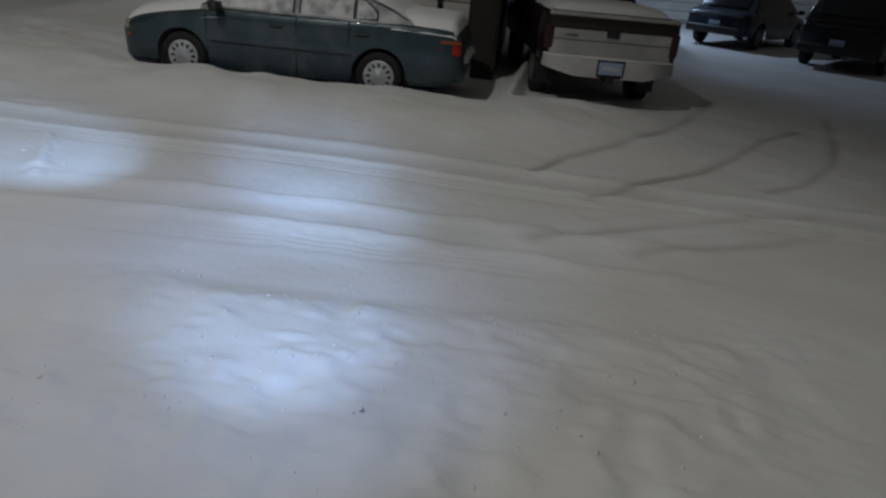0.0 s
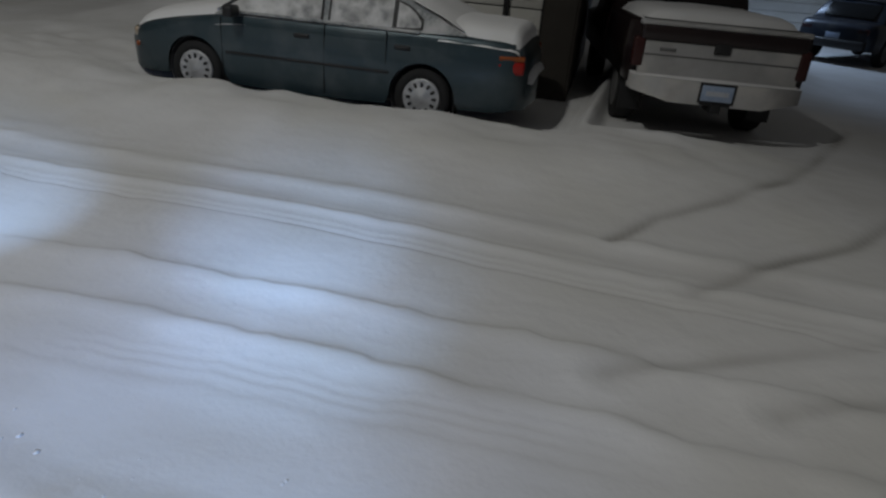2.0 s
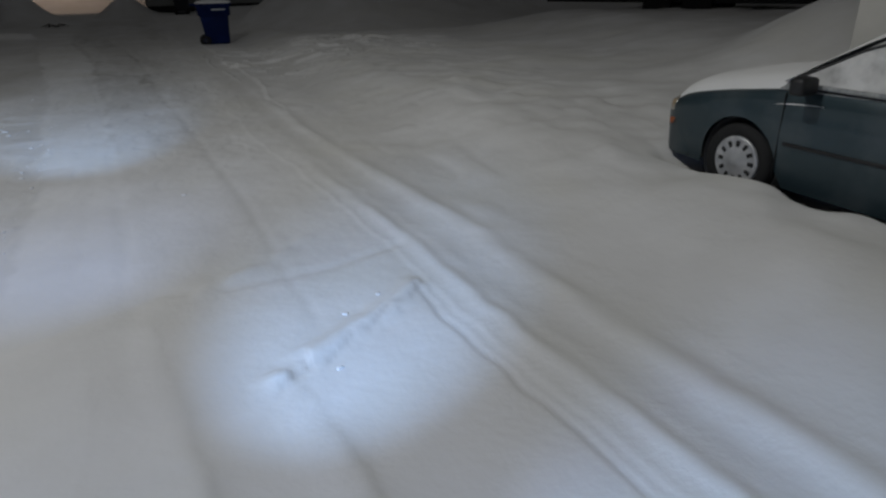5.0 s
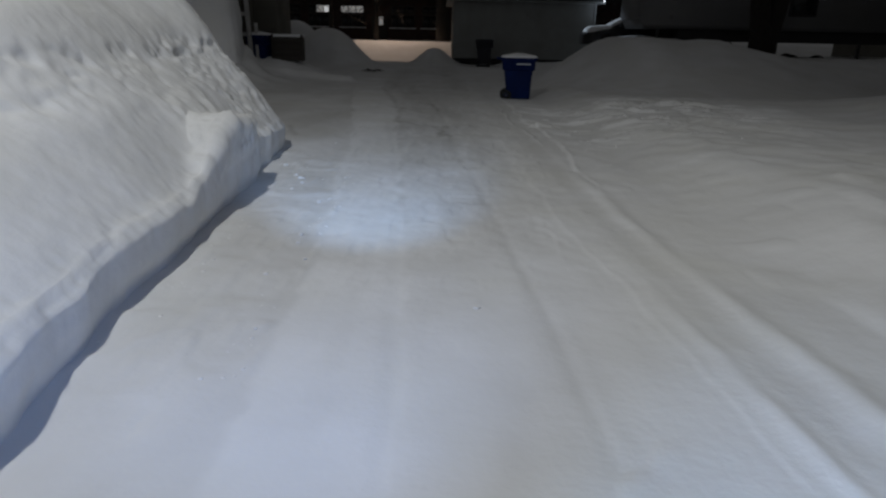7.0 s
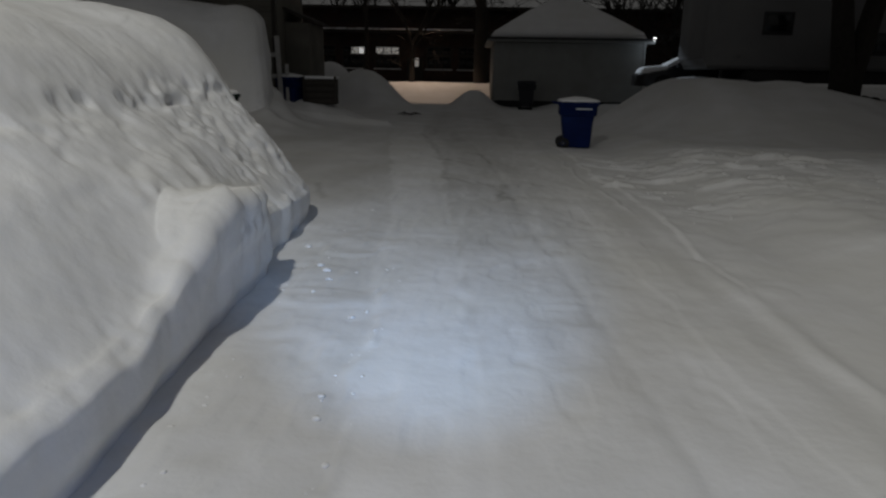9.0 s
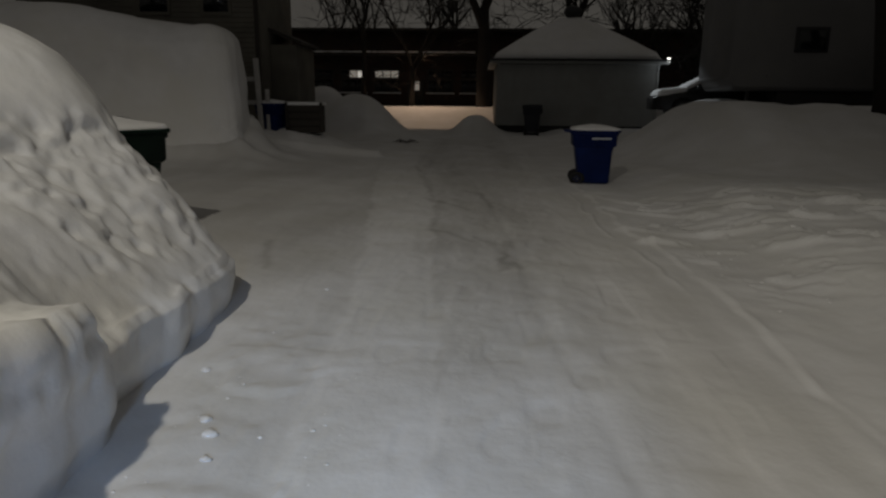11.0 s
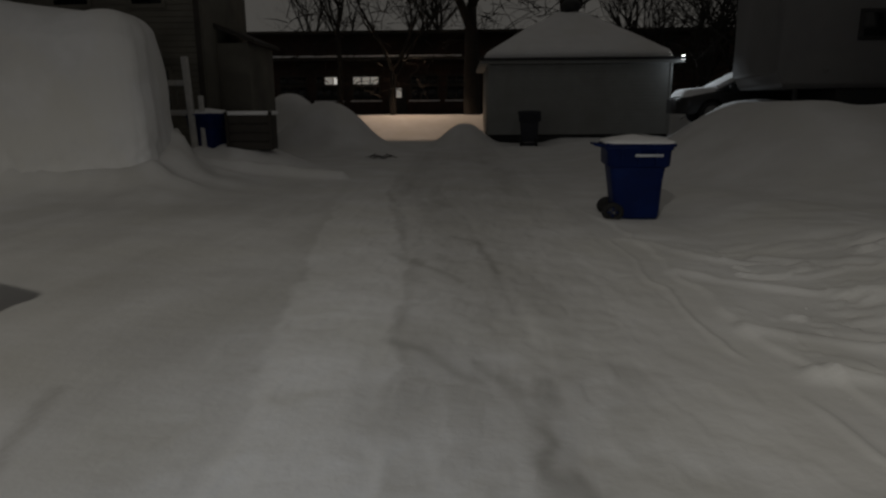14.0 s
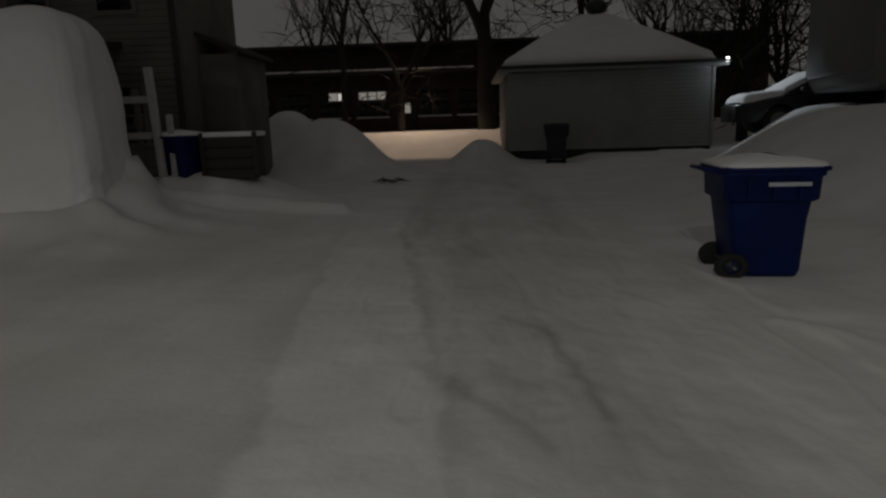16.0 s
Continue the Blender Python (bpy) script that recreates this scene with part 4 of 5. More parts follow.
def pickup(m):
    car = empty("pickup_truck", m, "silver and dark maroon pickup truck seen from behind, dusted with snow", "pickup truck")
    w = 0.86
    bed = part("bed", bm_loft([[(x, y, z) for y, z in ((-w, 0.55), (-w - 0.02, 0.85), (-w, 1.12), (-w + 0.06, 1.15), (w - 0.06, 1.15), (w, 1.12), (w + 0.02, 0.85), (w, 0.55))] for x in (0.06, 0.5, 1.3, 2.0)], closed=True), MAROON, car, "dark maroon truck bed")
    part("bed_floor", bm_box(1.0, 0, 1.16, 1.85, 1.5, 0.02), BLACK, bed)
    part("bed_snow", drape([(0, w), (2, w)], lambda x: 1.15, 0.12, 1.95, 0.92, 0.10, 3.3), SNOW, car, "snow lying in the truck bed")
    gate = part("tailgate", bm_box(0.0, 0, 0.80, 0.09, 1.56, 0.36, 0.02), SILVER, car, "silver tailgate panel")
    part("tailgate_band", bm_box(-0.005, 0, 1.045, 0.11, 1.60, 0.15, 0.03), MAROON, gate, "dark maroon upper band")
    part("tailgate_rail", bm_box(0.01, 0, 1.14, 0.10, 1.64, 0.05, 0.018), SILVER, gate, "snow-dusted top rail")
    part("tailgate_handle", bm_box(-0.055, 0, 0.945, 0.03, 0.16, 0.10, 0.012), BLACK, gate, "black handle recess")
    part("tailgate_crease", bm_box(-0.048, 0, 0.845, 0.012, 1.50, 0.014, 0.004), GREY, gate)
    part("badge", bm_box(-0.05, 0.52, 0.90, 0.012, 0.16, 0.03, 0.005), GREY, gate, "plain badge")
    bumper = part("bumper", bm_loft([[(x, y, z) for y, x, z in ((-0.84, 0.10, a), (-0.82, -0.12, a), (-0.45, -0.20, b), (-0.2, -0.21, b), (0.2, -0.21, b), (0.45, -0.20, b), (0.82, -0.12, a), (0.84, 0.10, a))] for a, b in ((0.50, 0.42), (0.53, 0.45), (0.58, 0.56), (0.63, 0.63), (0.645, 0.645))], cap=False), CHROME, car, "snow-dusted chrome step bumper")
    part("bumper_step", bm_loft([[(0.10, -0.84, 0.645), (-0.12, -0.82, 0.645), (-0.21, 0, 0.645), (-0.12, 0.82, 0.645), (0.10, 0.84, 0.645)], [(0.12, -0.84, 0.66), (0.02, -0.8, 0.66), (0.0, 0, 0.66), (0.02, 0.8, 0.66), (0.12, 0.84, 0.66)]], cap=False), SNOW, bumper, "snow on the bumper step")
    plate = part("number_plate", bm_box(-0.222, 0, 0.545, 0.012, 0.305, 0.152, 0.004), PLATE, bumper, "pale blue number plate")
    part("plate_bar", bm_box(-0.230, 0, 0.545, 0.006, 0.22, 0.045), LABEL, plate, smooth=False)
    part("plate_frame", bm_box(-0.214, 0, 0.545, 0.014, 0.35, 0.20, 0.006), BLACK, bumper, "black plate recess")
    part("plate_slot", bm_box(-0.205, 0, 0.435, 0.02, 0.30, 0.03, 0.008), BLACK, bumper, "dark slot under the plate")
    for s in (1, -1):
        part("tail_lamp", bm_box(-0.005, s * 0.80, 0.86, 0.10, 0.11, 0.28, 0.02), DARKRED, car, "dark red tail lamp")
        for wx in (0.95, 4.0):
            add_wheel(car, wx, s * 0.82, 0.33, 0.34, 0.20, s, GREY, 0.22)
        part("mudflap", bm_box(0.52, s * 0.70, 0.33, 0.02, 0.24, 0.30, 0.006), BLACK, car, "black mudflap")
    part("chassis", bm_box(2.3, 0, 0.45, 4.3, 0.9, 0.16, 0.03), BLACK, car, "black chassis")
    part("rear_axle", bm_rod([(0.95, -0.7, 0.33), (0.95, 0.7, 0.33)], [0.06, 0.06]), BLACK, car)
    part("hitch", bm_box(-0.12, 0, 0.40, 0.30, 0.10, 0.09, 0.01), BLACK, car, "black tow hitch")
    cab = part("cab", bm_loft([[(x, y, z) for y, z in ((-w, 0.5), (-w - 0.02, 0.95), (-w + 0.12, h), (0, h + 0.03), (w - 0.12, h), (w + 0.02, 0.95), (w, 0.5))] for x, h in ((2.05, 1.50), (2.3, 1.66), (3.2, 1.66), (3.9, 1.08), (4.75, 0.98), (4.85, 0.80))], closed=True), MAROON, car, "dark maroon cab")
    part("rear_window", bm_box(2.07, 0, 1.30, 0.03, 1.25, 0.30, 0.01, rot=pose(0, 0, 0, 0, 20, 0)), GLASS, cab, "dark rear window")
    part("cab_snow", drape([(0, w), (5, w)], lambda x: 1.67, 2.3, 3.25, 0.85, 0.10, 5.3), SNOW, car, "snow on the cab roof")
    return car


pickup(pose(5.42, -4.08, 0.0, 0, 0, 11))


def parked_car(m, name, label, category, paint, long, half, deck, roof, roof_span):
    """A plain parked car: body, cabin, windows, wheels, lamps and plate."""
    car = empty(name, m, label, category)
    spec = {"half": [(-long / 2, half * 0.82), (-long / 2 + 0.15, half * 0.95), (0, half), (long / 2 - 0.3, half * 0.93), (long / 2, half * 0.7)],
            "deck": [(-long / 2, deck - 0.12), (-long / 2 + 0.15, deck), (0, deck + 0.02), (long * 0.25, deck - 0.05), (long / 2, deck - 0.25)],
            "sill": [(-long / 2, 0.35), (0, 0.24), (long / 2, 0.30)], "axles": (-long * 0.29, long * 0.29), "arch": 0.38, "hub": 0.32, "belt": deck,
            "roof": [(roof_span[0], deck), (roof_span[0] + 0.35, roof - 0.04), (0, roof), (roof_span[1] - 0.8, roof - 0.05), (roof_span[1], deck - 0.03)], "belt_at": lambda x: deck}
    part("body", car_shell(spec, station_list(-long / 2, long / 2, 48)), paint, car)
    cab = part("cabin", bm_loft(cabin_rows(spec)), paint, car)
    wins = [(roof_span[0] + 0.25, deck + 0.05, deck + 0.2), (roof_span[0] + 0.6, deck + 0.04, roof - 0.10), (0.2, deck + 0.03, roof - 0.09), (roof_span[1] - 0.85, deck + 0.02, roof - 0.16), (roof_span[1] - 0.3, deck + 0.01, deck + 0.10)]
    for s in (1, -1):
        b = side_pane(spec, wins, 0.008)
        if s < 0:
            bmesh.ops.scale(b, vec=(1, -1, 1), verts=b.verts[:])
        part("side_window", b, GLASS, cab, "dark side windows")
        for wx in spec["axles"]:
            add_wheel(car, wx, s * half * 0.97, 0.32, 0.32, 0.20, s, GREY)
        part("tail_lamp", bm_box(-long / 2 + 0.06, s * half * 0.70, deck - 0.17, 0.12, 0.26, 0.12, 0.02), DARKRED, car, "dark red tail lamp")
        part("wing_mirror", bm_box(roof_span[1] - 0.35, s * (half + 0.09), deck + 0.06, 0.10, 0.16, 0.11, 0.03), BLACK, car)
    part("number_plate", bm_box(-long / 2 - 0.015, 0, 0.60, 0.02, 0.31, 0.15, 0.004), PLATE, car, "pale number plate")
    part("bumper", bm_box(-long / 2 - 0.02, 0, 0.45, 0.16, half * 1.7, 0.20, 0.05), BLACK, car, "dark bumper")
    part("rear_window", bm_box(roof_span[0] + 0.14, 0, (deck + roof) / 2, 0.03, half * 1.25, (roof - deck) * 0.8, 0.01, rot=pose(0, 0, 0, 0, 38, 0)), GLASS, cab, "dark rear window")
    part("roof_snow", bm_loft([[(x, y * 0.97, z + 0.03) for x, y, z in row[3:-3]] for row in cabin_rows(spec, 0.01, 0.0, roof_span[0] + 0.3, roof_span[1] - 0.5)], cap=False), SNOW if paint is CAMPER else paint, car)
    return car


parked_car(pose(17.4, -8.6, 0, 0, 0, -36), "dark_sedan", "dark blue sedan parked at the lit end of the yard", "car", NAVY, 4.5, 0.88, 0.92, 1.40, (-1.75, 1.3))
parked_car(pose(14.6, -10.6, 0, 0, 0, -34), "dark_suv", "black sport utility car parked beside the sedan", "car", DARKCAR, 4.5, 0.93, 1.05, 1.72, (-2.2, 1.2))


# ---- the white garage behind the sedan ----
def near_garage():
    m = pose(6.42, 1.95, -0.02, 0, 0, 3.7)
    # local: +x runs into the building, -y along its face
    g = empty("garage", m, "white garage with a panelled overhead door behind the sedan", "garage")
    tall, deep, wide = 2.75, 5.2, 4.46
    part("side_wall", bm_box(deep / 2 + 0.02, -0.06, tall / 2, deep, 0.12, tall), OLIVE, g, "dark side wall")
    part("side_wall", bm_box(deep / 2 + 0.02, -wide + 0.06, tall / 2, deep, 0.12, tall), DARKWOOD, g, "dark brown side wall")
    part("back_wall", bm_box(deep, -wide / 2, tall / 2, 0.12, wide - 0.24, tall), OLIVE, g)
    part("lintel", bm_box(0.06, -wide / 2, 2.45, 0.12, wide - 0.24, 0.6), WHITE, g)
    part("door_jamb", bm_box(0.0, -0.20, 1.08, 0.16, 0.36, 2.16, 0.01), WHITE, g, "white door jamb")
    part("door_jamb", bm_box(0.02, -4.24, 1.38, 0.20, 0.40, 2.76, 0.01), DARKWOOD, g, "dark brown corner boards")
    part("corner_board", bm_box(-0.03, -4.40, 1.38, 0.06, 0.14, 2.76, 0.008), DARKWOOD, g)
    door = part("overhead_door", bm_box(0.10, -2.23, 1.06, 0.04, 3.62, 2.12, 0.004), BLACK, g, "white panelled overhead door")
    for k in range(4):
        panel = part("panel", bm_box(0.075, -2.235, 0.27 + 0.53 * k, 0.035, 3.54, 0.515, 0.008), WHITE, door)
        for j in range(4):
            part("panel_field", bm_box(0.054, -0.92 - 0.88 * j, 0.27 + 0.53 * k, 0.012, 0.72, 0.34, 0.005), WHITE, panel)
    part("door_bar", bm_box(0.02, -3.56, 1.28, 0.05, 0.07, 0.72, 0.012), BLACK, door, "black upright latch bar")
    roof = part("roof", bm_loft([[(x, y, z) for y, z in ((0.35, tall - 0.05), (-wide / 2, tall + 1.1), (-wide - 0.35, tall - 0.05), (-wide - 0.35, tall + 0.05), (-wide / 2, tall + 1.22), (0.35, tall + 0.05))] for x in (-0.35, deep + 0.3)], closed=True), DARKWOOD, g, "gabled roof under snow", smooth=False)
    part("gable", bm_loft([[(x, -0.05, tall), (x, -wide / 2, tall + 1.02), (x, -wide + 0.05, tall)] for x in (0.0, 0.1)], closed=True), WHITE, g, smooth=False)
    part("roof_snow", bm_loft([[(x, y, z) for y, z in ((0.40, tall + 0.04), (-wide / 2, tall + 1.20), (-wide - 0.40, tall + 0.04), (-wide - 0.38, tall + 0.26), (-wide / 2, tall + 1.46), (0.38, tall + 0.26))] for x in (-0.4, deep + 0.33)], closed=True), SNOW, roof, "thick snow on the roof")


near_garage()


# ---- detached garage with a hipped roof at the end of the alley ----
def hip_garage():
    g = empty("hip_garage", pose(0.72, 33.0, 0.30), "pale garage with a snowy hipped roof at the alley end", "garage")
    w, d, tall = 6.9, 6.6, 2.80
    front = part("front_wall", bm_box(w / 2, 0.07, tall / 2 + 0.05, w, 0.14, tall - 0.10), SIDING, g, "pale lapped siding")
    for k in range(20):
        part("clapboard", bm_box(w / 2, -0.006, 0.19 + 0.129 * k, w - 0.16, 0.012, 0.125, 0.004, rot=pose(0, 0, 0, -1, 0, 0), seg=1), SIDING, front, smooth=False)
    part("side_wall", bm_box(0.07, d / 2 + 0.07, tall / 2 + 0.05, 0.14, d - 0.14, tall - 0.10), SIDING, g)
    part("side_wall", bm_box(w - 0.07, d / 2 + 0.07, tall / 2 + 0.05, 0.14, d - 0.14, tall - 0.10), SIDING, g)
    part("back_wall", bm_box(w / 2, d + 0.07, tall / 2 + 0.05, w, 0.14, tall - 0.10), SIDING, g)
    part("base_strip", bm_box(w / 2, d / 2, -0.06, w - 0.06, d - 0.06, 0.34), BLACK, g, "black strip below the siding")
    for cx in (0.04, w - 0.04):
        part("corner_board", bm_box(cx, -0.01, tall / 2 + 0.05, 0.10, 0.05, tall - 0.10, 0.005), SIDING, g)
    o = 0.34
    part("eave", bm_box(w / 2, d / 2, tall + 0.0, w + 2 * o, d + 2 * o, 0.10, 0.01), SIDING, g, "pale eave boards")
    part("gutter", bm_box(w / 2, -o - 0.04, tall + 0.10, w + 2 * o, 0.10, 0.09, 0.02), BLACK, g, "dark gutter")
    part("roof_edge", bm_box(w / 2, d / 2, tall + 0.10, w + 2 * o, d + 2 * o, 0.07), DARKWOOD, g)
    rows = []
    n = 12
    for i in range(n + 1):
        t = i / n
        e = 0.10 if i == 0 else 0.0
        hx = (w / 2 + o - 0.02 - e) * (1 - t) + 0.55 * t
        hy = (d / 2 + o - 0.02 - e) * (1 - t) + 0.35 * t
        z = tall + 0.12 + (0.0 if i == 0 else 0.16) + 2.05 * t - 0.16 * t * t
        ring = []
        for k in range(48):
            a = 2 * math.pi * k / 48
            c, s = math.cos(a), math.sin(a)
            p = 14.0 - 8 * t
            r = (abs(c) ** p + abs(s) ** p) ** (-1 / p)
            ring.append((w / 2 + hx * r * c, d / 2 + hy * r * s, z + 0.05 * noise.noise((c * 3 + t, s * 3, t * 4))))
        rows.append(ring)
    part("roof_snow", bm_loft(rows, closed=True), SNOW, g, "smooth thick snow on the hipped roof")
    vent = bm_lathe([(0.16, 0.0), (0.16, 0.22), (0.30, 0.26), (0.42, 0.42), (0.40, 0.58), (0.24, 0.72), (0.02, 0.76)], 20)
    bmesh.ops.transform(vent, matrix=pose(w / 2 + 0.1, d / 2, tall + 2.0) @ pose(0, 0, 0, 90, 0, 0), verts=vent.verts[:])
    part("roof_ventilator", vent, BLACK, g, "dark round roof ventilator")
    light = part("wall_lamp", bm_box(w + 0.32, -0.10, tall + 0.12, 0.12, 0.12, 0.16, 0.03), GREY, g, "small white wall lamp, lit")
    part("bulb", bm_box(w + 0.32, -0.19, tall + 0.12, 0.11, 0.06, 0.15, 0.02), LAMPGLOW, light, "glowing lamp glass")


hip_garage()
lamp("garage_wall_lamp", "POINT", (8.2, 32.5, 2.9), (8.2, 32.5, 0), 9, (0.85, 0.93, 1.0), 0.08)


# ---- wheeled carts ----
def wheeled_cart(m, name, label, plastic, snow=True, mark=False):
    """A rolling cart, back and wheels towards -x; 1.1 m high."""
    c = empty(name, m, label, "wheeled bin")

    def ring(hx, hy, z, cx=0.0, r=0.06):
        pts = []
        for sx, sy, a0 in ((1, 1, 0), (-1, 1, 90), (-1, -1, 180), (1, -1, 270)):
            for k in range(4):
                a = radians(a0 + 30 * k)
                pts.append((cx + sx * (hx - r) + r * math.cos(a), sy * (hy - r) + r * math.sin(a), z))
        return pts
    part("body", bm_loft([ring(0.235, 0.225, 0.03, 0.02), ring(0.25, 0.24, 0.08, 0.02), ring(0.285, 0.275, 0.55), ring(0.305, 0.292, 0.72), ring(0.306, 0.293, 0.735)], closed=True), plastic, c)
    part("collar", bm_loft([ring(0.318, 0.305, 0.715), ring(0.345, 0.325, 0.74), ring(0.352, 0.332, 0.93), ring(0.372, 0.347, 0.945), ring(0.375, 0.35, 1.0), ring(0.32, 0.31, 1.0)], closed=True), plastic, c, "wide upper collar")
    for sx in (-0.18, 0.0, 0.18):
        part("rib", bm_box(sx, -0.338, 0.84, 0.02, 0.03, 0.19, 0.006), plastic, c)
    part("lid", bm_loft([ring(0.385, 0.36, 0.985, 0.01), ring(0.39, 0.365, 1.01, 0.01), ring(0.36, 0.335, 1.045, 0.01), ring(0.2, 0.18, 1.06, 0.01)], closed=True), plastic, c, "hinged lid")
    part("handle", bm_rod([(-0.36, -0.22, 0.98), (-0.46, -0.20, 1.0), (-0.47, 0.20, 1.0), (-0.36, 0.22, 0.98)], [0.018] * 4), plastic, c, "rear handle bar")
    part("axle", bm_rod([(-0.24, -0.31, 0.12), (-0.24, 0.31, 0.12)], [0.014] * 2), GREY, c)
    for s in (1, -1):
        wheel = part("wheel", bm_lathe([(0.06, -0.05), (0.115, -0.05), (0.125, -0.03), (0.125, 0.0), (0.112, 0.02), (0.075, 0.02), (0.06, 0.0)], 22), RUBBER, c, "black wheel")
        wheel.matrix_local = pose(-0.25, s * 0.26, 0.125) @ (Matrix.Identity(4) if s > 0 else pose(0, 0, 0, 0, 0, 180))
        hub = part("hub", bm_lathe([(0.07, 0.0), (0.068, 0.016), (0.03, 0.022), (0.01, 0.03)], 18), DARKBIN, wheel, "dark hub with spokes")
        part("spoke", bm_box(0, 0.022, 0, 0.13, 0.008, 0.018, 0.003), plastic, wheel)
        part("spoke", bm_box(0, 0.022, 0, 0.018, 0.008, 0.13, 0.003), plastic, wheel)
    if mark:
        part("mark", bm_box(0.10, -0.356, 0.875, 0.30, 0.012, 0.035, 0.004), LABEL, c, "pale printed strip")
    if snow:
        part("lid_snow", bm_loft([[(x, y, z + (0.012 * noise.noise((x * 8, y * 8, z * 9)) if z > 1.03 else 0)) for x, y, z in ring(hx, hy, z, 0.01, 0.09)] for hx, hy, z in ((0.385, 0.36, 1.02), (0.383, 0.356, 1.042), (0.355, 0.33, 1.065), (0.25, 0.23, 1.085), (0.06, 0.06, 1.13))], closed=True), SNOW, c, "snow cap on the lid")
    return c


wheeled_cart(pose(2.04, 16.35, ground_at(2.04, 16.35) - 0.02, 0, 0, -5) @ Matrix.Diagonal((1.16, 1.16, 1.0, 1)), "recycling_cart", "blue wheeled recycling cart with snow on its lid", BLUEBIN, mark=True)
wheeled_cart(pose(-4.10, 10.78, -0.02, 0, 0, -28) @ Matrix.Diagonal((1.05, 1.1, 1.21, 1)), "garbage_cart", "dark green wheeled garbage cart behind the snow bank", GREENBIN)
wheeled_cart(pose(-5.86, 21.95, 0.36, 0, 0, 70), "recycling_cart", "blue wheeled cart sunk in snow beside the fence", BLUEBIN)
wheeled_cart(pose(2.16, 31.5, ground_at(2.16, 31.5) - 0.02, 0, 0, 80) @ Matrix.Diagonal((1.12, 1.12, 1.2, 1)), "garbage_cart", "black wheeled cart against the pale garage", DARKBIN, snow=False)


def dark_crate():
    c = empty("storage_crate", pose(-4.95, 22.15, 0.58), "dark slatted crate with snow on top beside the cart", "crate")
    for k in range(4):
        part("slat", bm_box(0, -0.30, 0.09 + 0.19 * k, 0.95, 0.03, 0.16, 0.006), DARKWOOD, c)
    part("box", bm_box(0, 0, 0.38, 0.92, 0.56, 0.74, 0.01), DARKWOOD, c)
    for s in (1, -1):
        part("post", bm_box(s * 0.48, -0.30, 0.42, 0.07, 0.07, 0.84, 0.008), DARKWOOD, c)
    part("snow_cap", bm_box(0, 0, 0.80, 1.0, 0.66, 0.09, 0.035, seg=3), SNOW, c, "snow on the crate")


dark_crate()


def fence():
    f = empty("fence", pose(-6.08, 21.55, 0.4), "leaning white wooden fence post with a broken rail", "fence")
    part("post", bm_box(0, 0, 1.06, 0.13, 0.10, 2.2, 0.012, rot=pose(0, 0, 0, 0, -2.0, 0)), WOOD, f, "weathered white post")
    part("post", bm_box(0.20, 0.10, 0.66, 0.10, 0.08, 1.4, 0.012), WOOD, f)
    for z in (1.62, 1.0):
        part("rail", bm_box(-1.1, 0.03, z, 2.2, 0.05, 0.12, 0.01), WOOD, f)
    for k in range(7):
        part("picket", bm_box(-0.35 - 0.28 * k, 0.09, 0.95, 0.10, 0.03, 1.7, 0.006), WOOD if k == 3 else OLIVE, f)


fence()


# ---- house beyond the pile ----
def house_left():
    h = empty("house", pose(-7.28, 25.5, 0.3), "tall olive-sided house with a porch in the dark", "house")
    w, d, tall = 8.0, 3.7, 7.2
    part("side_porch", bm_box(0.46, 2.3, 1.45, 0.92, 2.4, 3.1, 0.02), OLIVE, h, "low enclosed side porch")
    part("side_porch_roof", bm_loft([[(x, y, z) for x, z in ((0.0, 3.42), (1.12, 2.98), (1.12, 3.08), (0.0, 3.54))] for y in (0.95, 3.65)], closed=True), DARKWOOD, h, "dark sloping porch roof", smooth=False)
    front = part("front_wall", bm_box(-w / 2, 0.1, tall / 2, w, 0.2, tall), OLIVE, h)
    side = part("side_wall", bm_box(-0.1, d / 2 + 0.1, tall / 2, 0.2, d - 0.2, tall), OLIVE, h)
    part("side_wall", bm_box(-w + 0.1, d / 2 + 0.1, tall / 2, 0.2, d - 0.2, tall), OLIVE, h)
    part("back_wall", bm_box(-w / 2, d + 0.1, tall / 2, w, 0.2, tall), OLIVE, h)
    for k in range(44):
        part("clapboard", bm_box(-w / 2, -0.008, 0.25 + 0.155 * k, w, 0.016, 0.14, 0.004, seg=1), OLIVE, front, smooth=False)
    part("corner_board", bm_box(-0.06, -0.02, tall / 2, 0.14, 0.06, tall, 0.006), DARKWOOD, h)
    for x, z, ww, hh in ((-1.35, 1.55, 0.8, 1.3), (-3.2, 1.55, 0.9, 1.3), (-1.35, 4.6, 0.8, 1.4), (-3.4, 4.6, 0.9, 1.4)):
        win = part("window", bm_box(x, -0.03, z, ww + 0.2, 0.06, hh + 0.2, 0.01), OLIVE, h, "dull window frame")
        part("pane", bm_box(x, -0.05, z + hh / 4 + 0.01, ww, 0.04, hh / 2 - 0.04), GLASS, win)
        part("pane", bm_box(x, -0.05, z - hh / 4 - 0.01, ww, 0.04, hh / 2 - 0.04), GLASS, win)
    porch = part("porch_roof", bm_box(-4.3, -0.9, 3.05, 6.0, 1.8, 0.16, 0.02, rot=pose(0, 0, 0, 6, 0, 0)), DARKWOOD, h, "porch roof edge")
    for x in (-1.5, -3.2, -5.2):
        part("porch_post", bm_box(x, -1.6, 1.5, 0.14, 0.14, 3.0, 0.01), OLIVE, h)
    part("roof", bm_loft([[(x, y, z) for y, z in ((-0.5, tall - 0.1), (d / 2, tall + 2.8), (d + 0.5, tall - 0.1), (d + 0.5, tall + 0.25), (d / 2, tall + 3.2), (-0.5, tall + 0.25))] for x in (-w - 0.5, 0.5)], closed=True), SNOW, h, "snowy gabled roof", smooth=False)


house_left()


